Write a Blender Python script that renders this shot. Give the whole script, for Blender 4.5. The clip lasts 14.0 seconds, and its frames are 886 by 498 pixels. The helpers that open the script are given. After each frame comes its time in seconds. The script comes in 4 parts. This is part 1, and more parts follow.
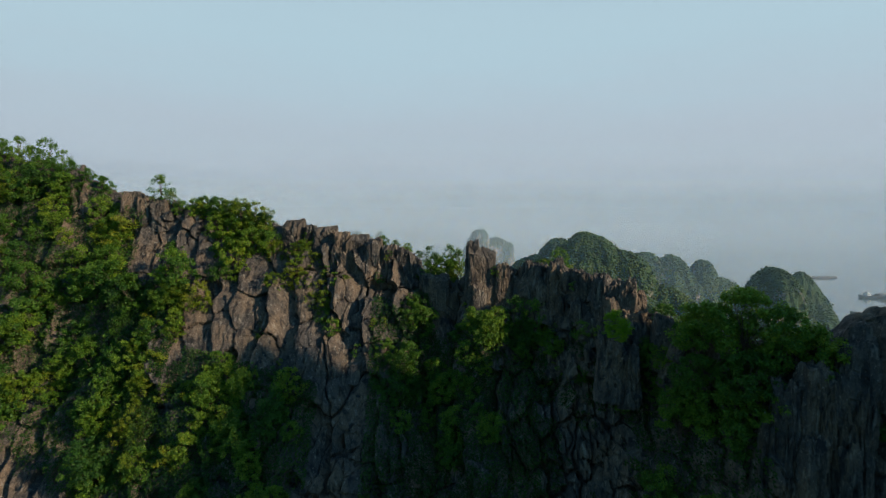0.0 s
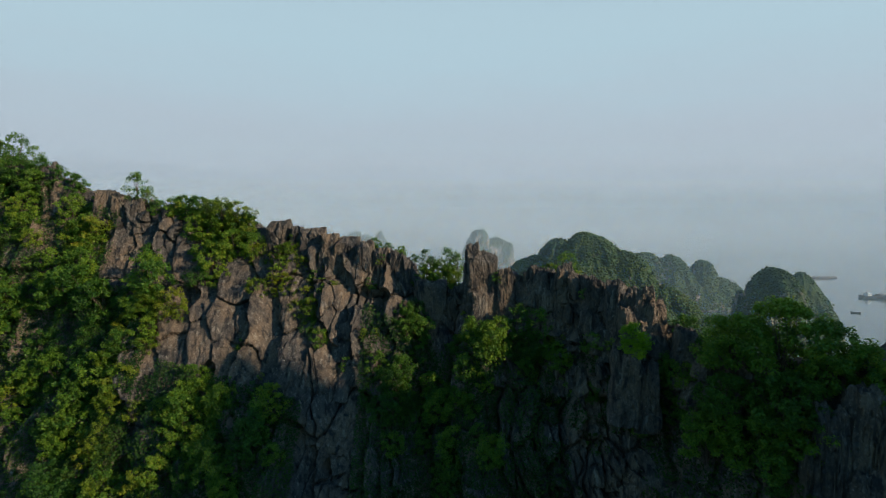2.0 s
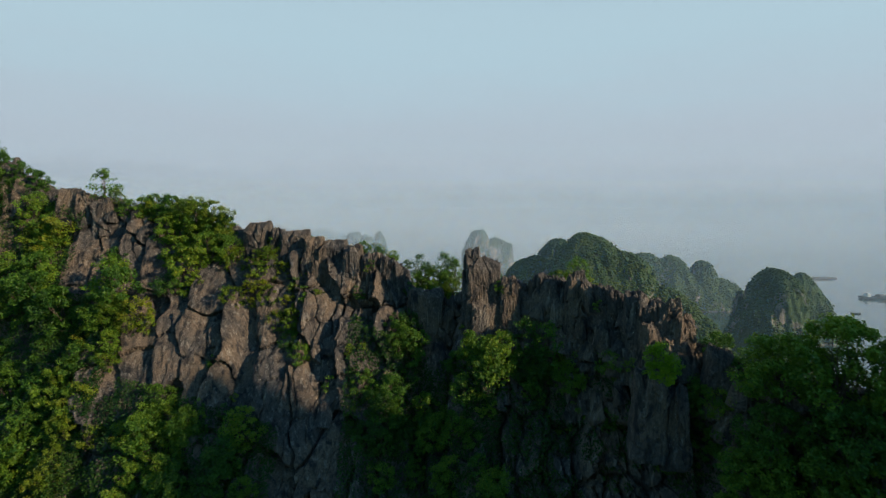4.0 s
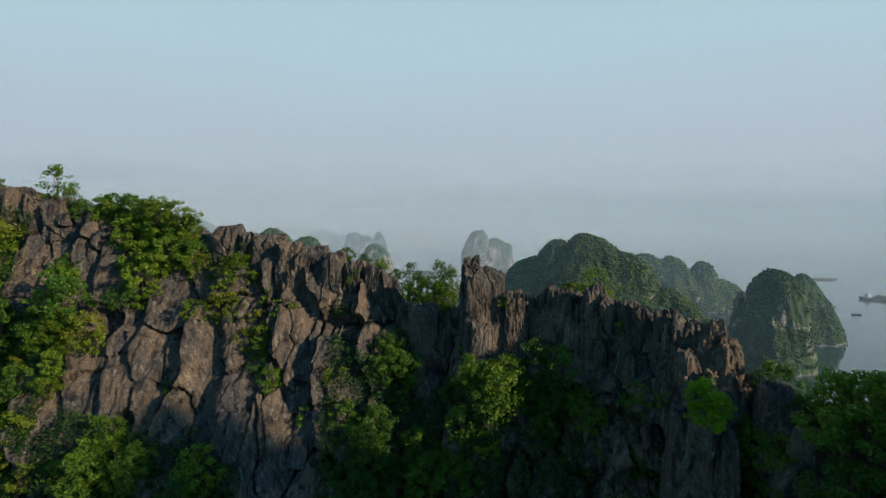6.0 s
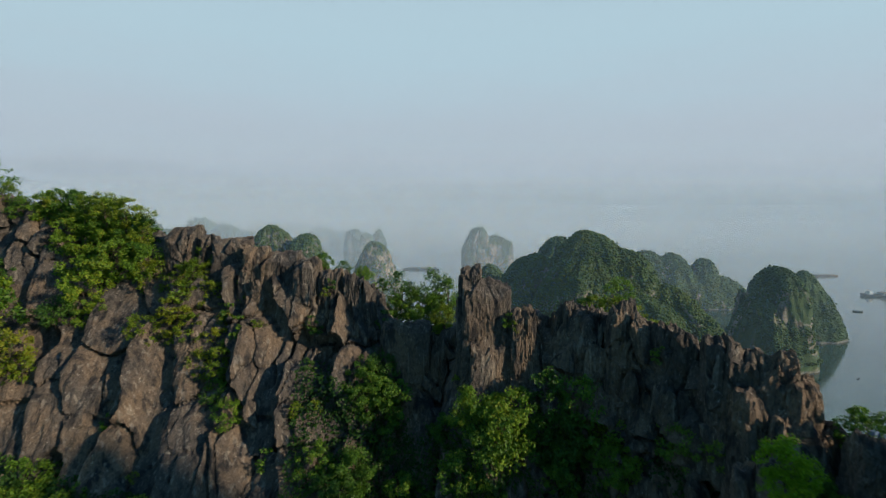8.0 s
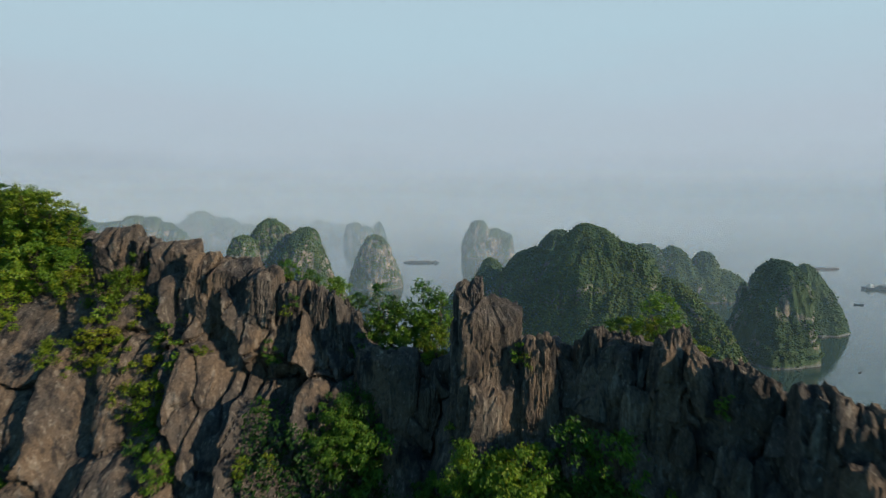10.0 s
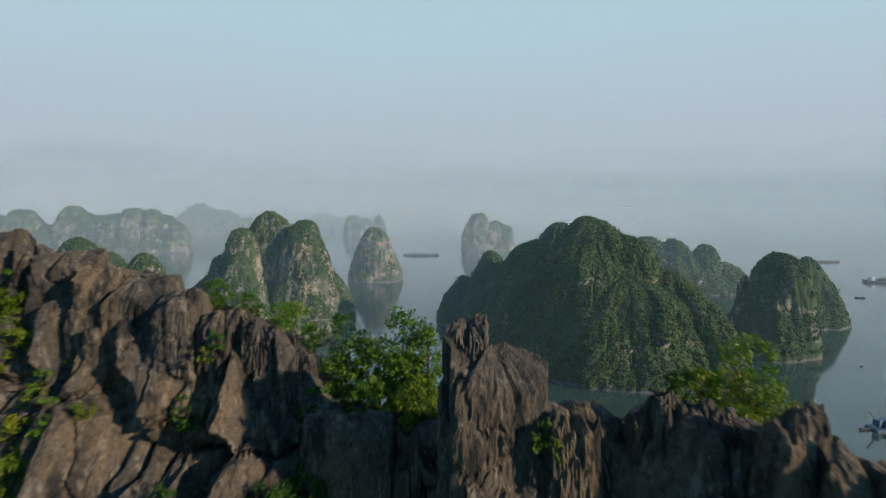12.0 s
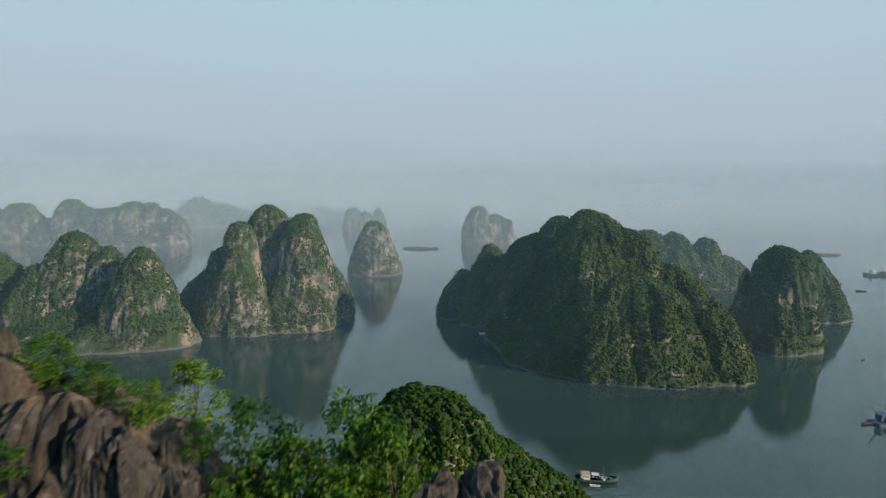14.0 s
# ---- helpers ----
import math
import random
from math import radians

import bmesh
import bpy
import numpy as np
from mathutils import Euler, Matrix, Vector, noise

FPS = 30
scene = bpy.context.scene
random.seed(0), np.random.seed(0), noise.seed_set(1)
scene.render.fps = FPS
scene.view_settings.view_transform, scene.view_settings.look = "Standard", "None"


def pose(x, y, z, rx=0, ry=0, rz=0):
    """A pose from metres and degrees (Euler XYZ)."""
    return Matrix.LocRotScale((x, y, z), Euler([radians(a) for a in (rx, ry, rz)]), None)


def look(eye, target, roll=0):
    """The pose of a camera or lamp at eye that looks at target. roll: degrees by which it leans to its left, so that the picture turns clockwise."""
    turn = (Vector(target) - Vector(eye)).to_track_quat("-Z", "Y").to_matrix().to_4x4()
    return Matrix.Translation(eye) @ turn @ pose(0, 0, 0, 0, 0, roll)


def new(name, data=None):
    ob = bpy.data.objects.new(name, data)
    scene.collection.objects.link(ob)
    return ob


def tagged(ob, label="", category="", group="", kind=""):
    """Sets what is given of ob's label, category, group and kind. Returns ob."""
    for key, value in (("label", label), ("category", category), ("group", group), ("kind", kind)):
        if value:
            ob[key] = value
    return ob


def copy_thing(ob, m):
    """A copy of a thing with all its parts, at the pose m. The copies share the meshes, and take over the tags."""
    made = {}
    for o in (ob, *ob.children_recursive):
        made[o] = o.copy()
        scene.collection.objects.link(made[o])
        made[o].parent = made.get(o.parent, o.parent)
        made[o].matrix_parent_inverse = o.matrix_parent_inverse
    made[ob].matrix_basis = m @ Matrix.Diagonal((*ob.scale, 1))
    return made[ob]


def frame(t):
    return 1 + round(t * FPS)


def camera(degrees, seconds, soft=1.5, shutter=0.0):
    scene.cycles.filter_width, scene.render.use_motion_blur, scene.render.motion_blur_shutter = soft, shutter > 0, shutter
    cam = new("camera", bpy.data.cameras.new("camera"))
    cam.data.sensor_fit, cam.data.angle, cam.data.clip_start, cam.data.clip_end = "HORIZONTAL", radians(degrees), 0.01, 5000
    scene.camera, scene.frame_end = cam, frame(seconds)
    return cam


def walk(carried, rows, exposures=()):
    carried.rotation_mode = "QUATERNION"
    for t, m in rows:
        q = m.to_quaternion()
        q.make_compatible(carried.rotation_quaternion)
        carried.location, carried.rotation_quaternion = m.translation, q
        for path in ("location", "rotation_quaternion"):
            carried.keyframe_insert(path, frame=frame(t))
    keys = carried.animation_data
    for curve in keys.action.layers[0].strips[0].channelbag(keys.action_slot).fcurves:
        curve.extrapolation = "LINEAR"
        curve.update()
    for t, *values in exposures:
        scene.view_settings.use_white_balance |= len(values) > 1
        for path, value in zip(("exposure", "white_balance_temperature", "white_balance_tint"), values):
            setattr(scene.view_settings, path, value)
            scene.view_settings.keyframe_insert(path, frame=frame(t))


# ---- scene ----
cam = camera(75.0, 14.0, soft=1.3, shutter=0.9)
METRES, EYE, TILT, LEAN, TURN = 17.0, 120.0, -3.36, 0.0, 0.0
ROWS = [
    (0.0, 0.0, 0.0, 0.0, 0.0, 0.0, 0.0),
    (0.5, 0.0015, 0.028, 0.0019, -0.01, 0.0, 0.01),
    (1.0, 0.0027, 0.0503, 0.0034, -0.01, 0.0, 0.01),
    (1.5, 0.0041, 0.074, 0.0047, -0.02, 0.01, 0.01),
    (2.0, 0.0053, 0.0989, 0.0065, -0.03, 0.01, -0.0),
    (2.5, 0.0067, 0.1248, 0.0082, -0.05, 0.02, -0.0),
    (3.0, 0.008, 0.152, 0.0101, -0.06, 0.02, -0.01),
    (5.5, 0.016, 0.3144, 0.0232, -0.14, 0.07, -0.09),
    (6.0, 0.0181, 0.3477, 0.026, -0.13, 0.08, -0.07),
    (6.5, 0.02, 0.382, 0.0292, -0.13, 0.03, -0.06),
    (7.0, 0.0219, 0.4167, 0.0321, -0.15, -0.03, -0.06),
    (7.5, 0.0242, 0.4523, 0.0348, -0.13, -0.11, -0.05),
    (8.0, 0.0265, 0.4886, 0.0381, -0.12, -0.24, -0.04),
    (10.5, 0.0383, 0.6914, 0.0555, -0.1, -1.14, 0.02),
    (11.0, 0.0412, 0.7439, 0.0601, -0.1, -1.36, 0.03),
    (11.5, 0.0427, 0.7704, 0.0624, -0.11, -1.48, 0.03),
    (12.0, 0.045, 0.8109, 0.0659, -0.1, -1.65, 0.01),
    (12.5, 0.0481, 0.8646, 0.0707, -0.11, -1.85, 0.03),
    (13.0, 0.0495, 0.892, 0.0731, -0.12, -1.95, 0.06),
    (13.5, 0.0527, 0.9474, 0.0777, -0.12, -2.17, 0.05),
    (14.0, 0.0548, 0.9899, 0.0812, -0.12, -2.33, 0.05),
]
walk(cam, [(t, pose(0, 0, EYE, TILT, LEAN, TURN) @ pose(METRES * x, METRES * y, METRES * z, 90 + pitch, roll, yaw)) for t, x, y, z, yaw, pitch, roll in ROWS])

# ---- world, sun, haze ----
SUN_ELEVATION, SUN_AZIMUTH = radians(20), radians(118)   # azimuth clockwise from +y


def node(tree, kind, x=0, **inputs):
    n = tree.nodes.new(kind)
    n.location.x = x
    for key, value in inputs.items():
        n.inputs[key.replace("_", " ")].default_value = value
    return n


def ramp_node(tree, stops, interpolation="LINEAR"):
    n = tree.nodes.new("ShaderNodeValToRGB")
    el = n.color_ramp.elements
    n.color_ramp.interpolation = interpolation
    while len(el) < len(stops):
        el.new(0.5)
    for e, (p, c) in zip(el, stops):
        e.position, e.color = p, (*c, 1.0)
    return n


def build_world():
    """The open sky all round; the haze over the bay is a far backdrop in front of it."""
    w = bpy.data.worlds.new("hazy_morning")
    scene.world = w
    w.use_nodes = True
    t = w.node_tree
    t.nodes.clear()
    out = t.nodes.new("ShaderNodeOutputWorld")
    sky = t.nodes.new("ShaderNodeTexSky")
    sky.sky_type, sky.sun_disc = "NISHITA", False
    sky.sun_elevation, sky.sun_rotation = SUN_ELEVATION, SUN_AZIMUTH
    sky.air_density, sky.dust_density, sky.ozone_density = 1.6, 0.2, 4.0
    clear = t.nodes.new("ShaderNodeBackground")
    clear.inputs[1].default_value = SKY
    blue = t.nodes.new("ShaderNodeVectorMath")
    blue.operation = "MULTIPLY"
    blue.inputs[1].default_value = (0.52, 0.92, 1.12)   # clear blue sky overhead and behind
    t.links.new(sky.outputs[0], blue.inputs[0])
    t.links.new(blue.outputs[0], clear.inputs[0])
    t.links.new(clear.outputs[0], out.inputs[0])


def haze_sky_material():
    """Hazy sky above the far water: greyer low down, bluer higher, with faint cloud."""
    m = bpy.data.materials.new("hazy_sky")
    m.use_nodes = True
    t = m.node_tree
    t.nodes.clear()
    out = t.nodes.new("ShaderNodeOutputMaterial")
    geo = t.nodes.new("ShaderNodeNewGeometry")
    off = t.nodes.new("ShaderNodeVectorMath")
    off.operation = "SUBTRACT"
    off.inputs[1].default_value = (0, 0, 120)
    t.links.new(geo.outputs["Position"], off.inputs[0])
    unit = t.nodes.new("ShaderNodeVectorMath")
    unit.operation = "NORMALIZE"
    t.links.new(off.outputs[0], unit.inputs[0])
    sep = t.nodes.new("ShaderNodeSeparateXYZ")
    t.links.new(unit.outputs[0], sep.inputs[0])
    mp = t.nodes.new("ShaderNodeMapping")
    mp.inputs["Scale"].default_value = (1.6, 1.6, 9.0)
    t.links.new(unit.outputs[0], mp.inputs[0])
    cloud = node(t, "ShaderNodeTexNoise", Scale=2.6, Detail=4.0, Roughness=0.5)
    t.links.new(mp.outputs[0], cloud.inputs["Vector"])
    wob = t.nodes.new("ShaderNodeMath")
    wob.operation = "MULTIPLY_ADD"
    wob.inputs[1].default_value, wob.inputs[2].default_value = 0.10, -0.05
    t.links.new(cloud.outputs["Fac"], wob.inputs[0])
    add = t.nodes.new("ShaderNodeMath")
    t.links.new(sep.outputs["Z"], add.inputs[0])
    t.links.new(wob.outputs[0], add.inputs[1])
    fac = t.nodes.new("ShaderNodeMapRange")
    fac.inputs[1].default_value, fac.inputs[2].default_value = -0.10, 0.60
    t.links.new(add.outputs[0], fac.inputs[0])
    haze = ramp_node(t, HAZE_STOPS, "EASE")
    t.links.new(fac.outputs[0], haze.inputs[0])
    glow = t.nodes.new("ShaderNodeEmission")
    glow.inputs[1].default_value = VEIL
    t.links.new(haze.outputs[0], glow.inputs[0])
    t.links.new(glow.outputs[0], out.inputs[0])
    return m


HAZE_STOPS = [(0.0, (0.38, 0.44, 0.50)), (0.15, (0.38, 0.44, 0.50)), (0.28, (0.45, 0.53, 0.61)), (0.55, (0.44, 0.60, 0.69)), (1.0, (0.30, 0.46, 0.58))]
VEIL, SKY = 1.0, 0.11
build_world()
sun = new("sun", bpy.data.lights.new("sun", "SUN"))
sun.data.energy, sun.data.angle, sun.data.color = 5.0, radians(1.0), (1.0, 0.80, 0.58)
SUN_WAY = Vector((math.sin(SUN_AZIMUTH) * math.cos(SUN_ELEVATION), math.cos(SUN_AZIMUTH) * math.cos(SUN_ELEVATION), math.sin(SUN_ELEVATION)))
sun.matrix_world = look(SUN_WAY * 200 + Vector((0, 20, 120)), (0, 20, 120))
scene.view_settings.exposure = 0.0
scene.cycles.transparent_max_bounces = 64


# ---- arithmetic of rough surfaces ----
def hashed(ix, iy, iz, seed):
    """A number in 0..1 for each lattice point."""
    n = (ix * 374761393 + iy * 668265263 + iz * 1442695041 + seed * 974634777) & 0xFFFFFFFF
    n = ((n ^ (n >> 13)) * 1274126177) & 0xFFFFFFFF
    n = ((n ^ (n >> 16)) * 2246822519) & 0xFFFFFFFF
    return ((n ^ (n >> 15)) & 0xFFFFFF) / float(0xFFFFFF)


def vnoise(x, y, z, seed=0):
    """Smooth value noise in -1..1."""
    x, y, z = np.broadcast_arrays(np.asarray(x, float), np.asarray(y, float), np.asarray(z, float))
    fx, fy, fz = np.floor(x), np.floor(y), np.floor(z)
    ix, iy, iz = fx.astype(np.int64), fy.astype(np.int64), fz.astype(np.int64)
    u, v, w = x - fx, y - fy, z - fz
    u, v, w = (a * a * a * (a * (a * 6 - 15) + 10) for a in (u, v, w))
    out = 0.0
    for dx in (0, 1):
        for dy in (0, 1):
            for dz in (0, 1):
                out = out + hashed(ix + dx, iy + dy, iz + dz, seed) * (u if dx else 1 - u) * (v if dy else 1 - v) * (w if dz else 1 - w)
    return out * 2 - 1


def fbm(x, y, z, octaves=4, seed=0, gain=0.5):
    total, amp, norm, f = 0.0, 1.0, 0.0, 1.0
    for k in range(octaves):
        total = total + amp * vnoise(x * f, y * f, z * f, seed + 17 * k)
        norm += amp
        amp, f = amp * gain, f * 2.03
    return total / norm


def cells(x, y, seed=0, offsets=False):
    """Irregular cells in a plane: nearest and second distance, a number for each cell, and the way from its centre."""
    fx, fy = np.floor(x).astype(np.int64), np.floor(y).astype(np.int64)
    f1, f2, who, ox, oy = np.full(x.shape, 9.0), np.full(x.shape, 9.0), np.zeros(x.shape), np.zeros(x.shape), np.zeros(x.shape)
    for dx in (-1, 0, 1):
        for dy in (-1, 0, 1):
            cx, cy = fx + dx, fy + dy
            px, py = cx + 0.1 + 0.8 * hashed(cx, cy, 0, seed), cy + 0.1 + 0.8 * hashed(cx, cy, 1, seed)
            d = np.hypot(x - px, y - py)
            mine = hashed(cx, cy, 2, seed)
            near = d < f1
            f2 = np.where(near, f1, np.minimum(f2, d))
            who = np.where(near, mine, who)
            ox, oy = np.where(near, x - px, ox), np.where(near, y - py, oy)
            f1 = np.where(near, d, f1)
    return (f1, f2, who, ox, oy) if offsets else (f1, f2, who)


def mesh_data(name, verts, faces, material, smooth=True):
    """faces: one array of triangles or quads."""
    verts, faces = np.asarray(verts, np.float32), np.asarray(faces, np.int32)
    me = bpy.data.meshes.new(name)
    n, k = faces.shape
    me.vertices.add(len(verts))
    me.vertices.foreach_set("co", verts.ravel())
    me.loops.add(n * k)
    me.loops.foreach_set("vertex_index", faces.ravel())
    me.polygons.add(n)
    me.polygons.foreach_set("loop_start", np.arange(0, n * k, k, dtype=np.int32))
    me.polygons.foreach_set("use_smooth", np.full(n, smooth))
    me.update(calc_edges=True)
    me.materials.append(material)
    return me


def grid_faces(rows, cols, wrap=False):
    r, c = np.meshgrid(np.arange(rows - 1), np.arange(cols if wrap else cols - 1), indexing="ij")
    a = (r * cols + c).ravel()
    b = (r * cols + (c + 1) % cols).ravel()
    return np.stack([a, b, b + cols, a + cols], 1)


def part(name, data, parent, label=""):
    ob = new(name, data)
    ob.parent = parent
    if label:
        ob["label"] = label
    return ob


def bm_data(name, bm, material, smooth=False):
    me = bpy.data.meshes.new(name)
    bm.normal_update()
    for f in bm.faces:
        f.smooth = smooth
    bm.to_mesh(me)
    bm.free()
    me.materials.append(material)
    return me


# ---- materials ----
def material(name):
    m = bpy.data.materials.new(name)
    m.use_nodes = True
    t = m.node_tree
    t.nodes.clear()
    out = t.nodes.new("ShaderNodeOutputMaterial")
    return m, t, out


def math_node(t, op, a, b=None, clamp=False):
    n = t.nodes.new("ShaderNodeMath")
    n.operation, n.use_clamp = op, clamp
    for i, v in enumerate((a, b)):
        if v is None:
            continue
        if isinstance(v, (int, float)):
            n.inputs[i].default_value = v
        else:
            t.links.new(v, n.inputs[i])
    return n.outputs[0]


def mix_colour(t, fac, a, b, blend="MIX"):
    n = t.nodes.new("ShaderNodeMix")
    n.data_type, n.blend_type = "RGBA", blend
    for i, v in ((0, fac), (6, a), (7, b)):
        if isinstance(v, (int, float)):
            n.inputs[i].default_value = v
        elif isinstance(v, tuple):
            n.inputs[i].default_value = (*v, 1.0)
        else:
            t.links.new(v, n.inputs[i])
    return n.outputs[2]


def noise_at(t, scale, stretch=(1, 1, 1), detail=5.0, rough=0.55, kind="ShaderNodeTexNoise"):
    geo = t.nodes.new("ShaderNodeNewGeometry")
    mp = t.nodes.new("ShaderNodeMapping")
    mp.inputs["Scale"].default_value = stretch
    t.links.new(geo.outputs["Position"], mp.inputs[0])
    n = t.nodes.new(kind)
    n.inputs["Scale"].default_value = scale
    if kind == "ShaderNodeTexNoise":
        n.inputs["Detail"].default_value, n.inputs["Roughness"].default_value = detail, rough
    t.links.new(mp.outputs[0], n.inputs["Vector"])
    return n


def step(t, value, lo, hi):
    n = t.nodes.new("ShaderNodeMapRange")
    n.interpolation_type = "SMOOTHSTEP"
    n.inputs[1].default_value, n.inputs[2].default_value = lo, hi
    t.links.new(value, n.inputs[0])
    return n.outputs[0]


def rock_material(name, dark, mid, warm, pale, size, pale_at=0.62, bump=0.5):
    """Weathered limestone: grey and brown fields, upright streaks, pale scars. size: metres of the largest fields."""
    m, t, out = material(name)
    p = node(t, "ShaderNodeBsdfPrincipled", Roughness=0.92)
    p.inputs["Specular IOR Level"].default_value = 0.25
    big = noise_at(t, 0.9 / size, (1, 1, 0.7), 4.0)
    streak = noise_at(t, 4.0 / size, (1, 1, 0.30), 5.0, 0.6)
    fine = noise_at(t, 26.0 / size, (1, 1, 0.5), 6.0, 0.7)
    pitted = noise_at(t, 11.0 / size, (1, 1, 0.7), 5.0, 0.7)
    c = mix_colour(t, step(t, big.outputs["Fac"], 0.40, 0.62), mid, warm)
    c = mix_colour(t, math_node(t, "MULTIPLY", step(t, pitted.outputs["Fac"], 0.54, 0.66), 0.55), c, dark)
    c = mix_colour(t, math_node(t, "MULTIPLY", step(t, pitted.outputs["Fac"], 0.42, 0.32), 0.35), c, pale)
    c = mix_colour(t, step(t, streak.outputs["Fac"], 0.50, 0.66), c, dark)
    runs = noise_at(t, 9.0 / size, (1, 1, 0.08), 3.0, 0.5)
    c = mix_colour(t, math_node(t, "MULTIPLY", step(t, runs.outputs["Fac"], 0.58, 0.68), 0.40), c, pale)
    c = mix_colour(t, math_node(t, "MULTIPLY", step(t, runs.outputs["Fac"], 0.42, 0.34), 0.45), c, dark)
    spots = math_node(t, "MULTIPLY", step(t, fine.outputs["Fac"], pale_at, pale_at + 0.1), step(t, streak.outputs["Fac"], 0.56, 0.40))
    c = mix_colour(t, spots, c, pale)
    grain = node(t, "ShaderNodeMapRange")
    grain.inputs[1].default_value, grain.inputs[2].default_value = 0.25, 0.75
    grain.inputs[3].default_value, grain.inputs[4].default_value = 0.55, 1.35
    t.links.new(fine.outputs["Fac"], grain.inputs[0])
    mul = t.nodes.new("ShaderNodeVectorMath")
    mul.operation = "SCALE"
    t.links.new(c, mul.inputs[0])
    t.links.new(grain.outputs[0], mul.inputs["Scale"])
    t.links.new(mul.outputs[0], p.inputs["Base Color"])
    h = math_node(t, "ADD", math_node(t, "MULTIPLY", streak.outputs["Fac"], 0.5), math_node(t, "ADD", math_node(t, "MULTIPLY", fine.outputs["Fac"], 0.4), math_node(t, "MULTIPLY", pitted.outputs["Fac"], -0.7)))
    b = node(t, "ShaderNodeBump", Strength=bump, Distance=0.10 * size)
    t.links.new(h, b.inputs["Height"])
    t.links.new(b.outputs[0], p.inputs["Normal"])
    t.links.new(p.outputs[0], out.inputs[0])
    return m


def leaf_material(name, stops, patch, gloss=0.35):
    """Leaves of several greens; the tint varies by leaf, by plant and over patches of that many metres."""
    m, t, out = material(name)
    geo = t.nodes.new("ShaderNodeNewGeometry")
    info = t.nodes.new("ShaderNodeObjectInfo")
    field = noise_at(t, 1.0 / patch, (1, 1, 1), 3.0)
    a = math_node(t, "MULTIPLY", geo.outputs["Random Per Island"], 0.35)
    b = math_node(t, "MULTIPLY", info.outputs["Random"], 0.35)
    c = math_node(t, "MULTIPLY", step(t, field.outputs["Fac"], 0.3, 0.7), 0.30)
    r = ramp_node(t, stops)
    t.links.new(math_node(t, "ADD", math_node(t, "ADD", a, b), c), r.inputs[0])
    p = node(t, "ShaderNodeBsdfPrincipled", Roughness=0.5)
    p.inputs["Specular IOR Level"].default_value = gloss
    t.links.new(r.outputs[0], p.inputs["Base Color"])
    tr = t.nodes.new("ShaderNodeBsdfTranslucent")
    t.links.new(mix_colour(t, 1.0, r.outputs[0], (1.0, 1.0, 0.45), "MULTIPLY"), tr.inputs[0])
    mx = t.nodes.new("ShaderNodeMixShader")
    mx.inputs[0].default_value = 0.35
    t.links.new(p.outputs[0], mx.inputs[1])
    t.links.new(tr.outputs[0], mx.inputs[2])
    t.links.new(mx.outputs[0], out.inputs[0])
    return m


def plain_material(name, colour, rough=0.6, metal=0.0, vary=0.25, scale=1.0):
    m, t, out = material(name)
    p = node(t, "ShaderNodeBsdfPrincipled", Roughness=rough, Metallic=metal)
    n = noise_at(t, scale, (1, 1, 1), 5.0, 0.65)
    dirty = tuple(c * (1 - 2 * vary) for c in colour)
    t.links.new(mix_colour(t, step(t, n.outputs["Fac"], 0.42, 0.68), colour, dirty), p.inputs["Base Color"])
    t.links.new(p.outputs[0], out.inputs[0])
    return m


def island_material(name, bare_at):
    """Karst ground: scrub-green over most of it, bare buff and grey cliff in patches where it is steep."""
    m, t, out = material(name)
    p = node(t, "ShaderNodeBsdfPrincipled", Roughness=0.95)
    p.inputs["Specular IOR Level"].default_value = 0.2
    geo = t.nodes.new("ShaderNodeNewGeometry")
    sep = t.nodes.new("ShaderNodeSeparateXYZ")
    t.links.new(geo.outputs["Normal"], sep.inputs[0])
    patch = noise_at(t, 0.055, (1, 1, 0.8), 5.0, 0.6)
    streak = noise_at(t, 0.20, (1, 1, 0.42), 6.0, 0.7)
    fine = noise_at(t, 1.1, (1, 1, 0.6), 5.0, 0.7)
    scrub = mix_colour(t, step(t, fine.outputs["Fac"], 0.35, 0.65), (0.026, 0.052, 0.026), (0.066, 0.100, 0.034))
    stone = mix_colour(t, step(t, patch.outputs["Fac"], 0.50, 0.62), (0.17, 0.165, 0.15), (0.30, 0.25, 0.19))
    stone = mix_colour(t, step(t, streak.outputs["Fac"], 0.46, 0.62), stone, (0.075, 0.075, 0.062))
    stone = mix_colour(t, step(t, fine.outputs["Fac"], 0.58, 0.70), stone, (0.42, 0.38, 0.32))
    steep = step(t, sep.outputs["Z"], 0.62, 0.30)
    bare = step(t, math_node(t, "ADD", patch.outputs["Fac"], math_node(t, "MULTIPLY", streak.outputs["Fac"], 0.35)), bare_at, bare_at + 0.10)
    c = mix_colour(t, math_node(t, "MULTIPLY", steep, bare), scrub, stone)
    sep2 = t.nodes.new("ShaderNodeSeparateXYZ")
    t.links.new(geo.outputs["Position"], sep2.inputs[0])
    tide = step(t, math_node(t, "ADD", sep2.outputs["Z"], math_node(t, "MULTIPLY", fine.outputs["Fac"], 4.0)), 4.2, 2.9)
    c = mix_colour(t, tide, c, (0.13, 0.13, 0.115))
    t.links.new(c, p.inputs["Base Color"])
    b = node(t, "ShaderNodeBump", Strength=0.7, Distance=2.0)
    t.links.new(math_node(t, "ADD", streak.outputs["Fac"], math_node(t, "MULTIPLY", fine.outputs["Fac"], 0.5)), b.inputs["Height"])
    t.links.new(b.outputs[0], p.inputs["Normal"])
    t.links.new(p.outputs[0], out.inputs[0])
    return m


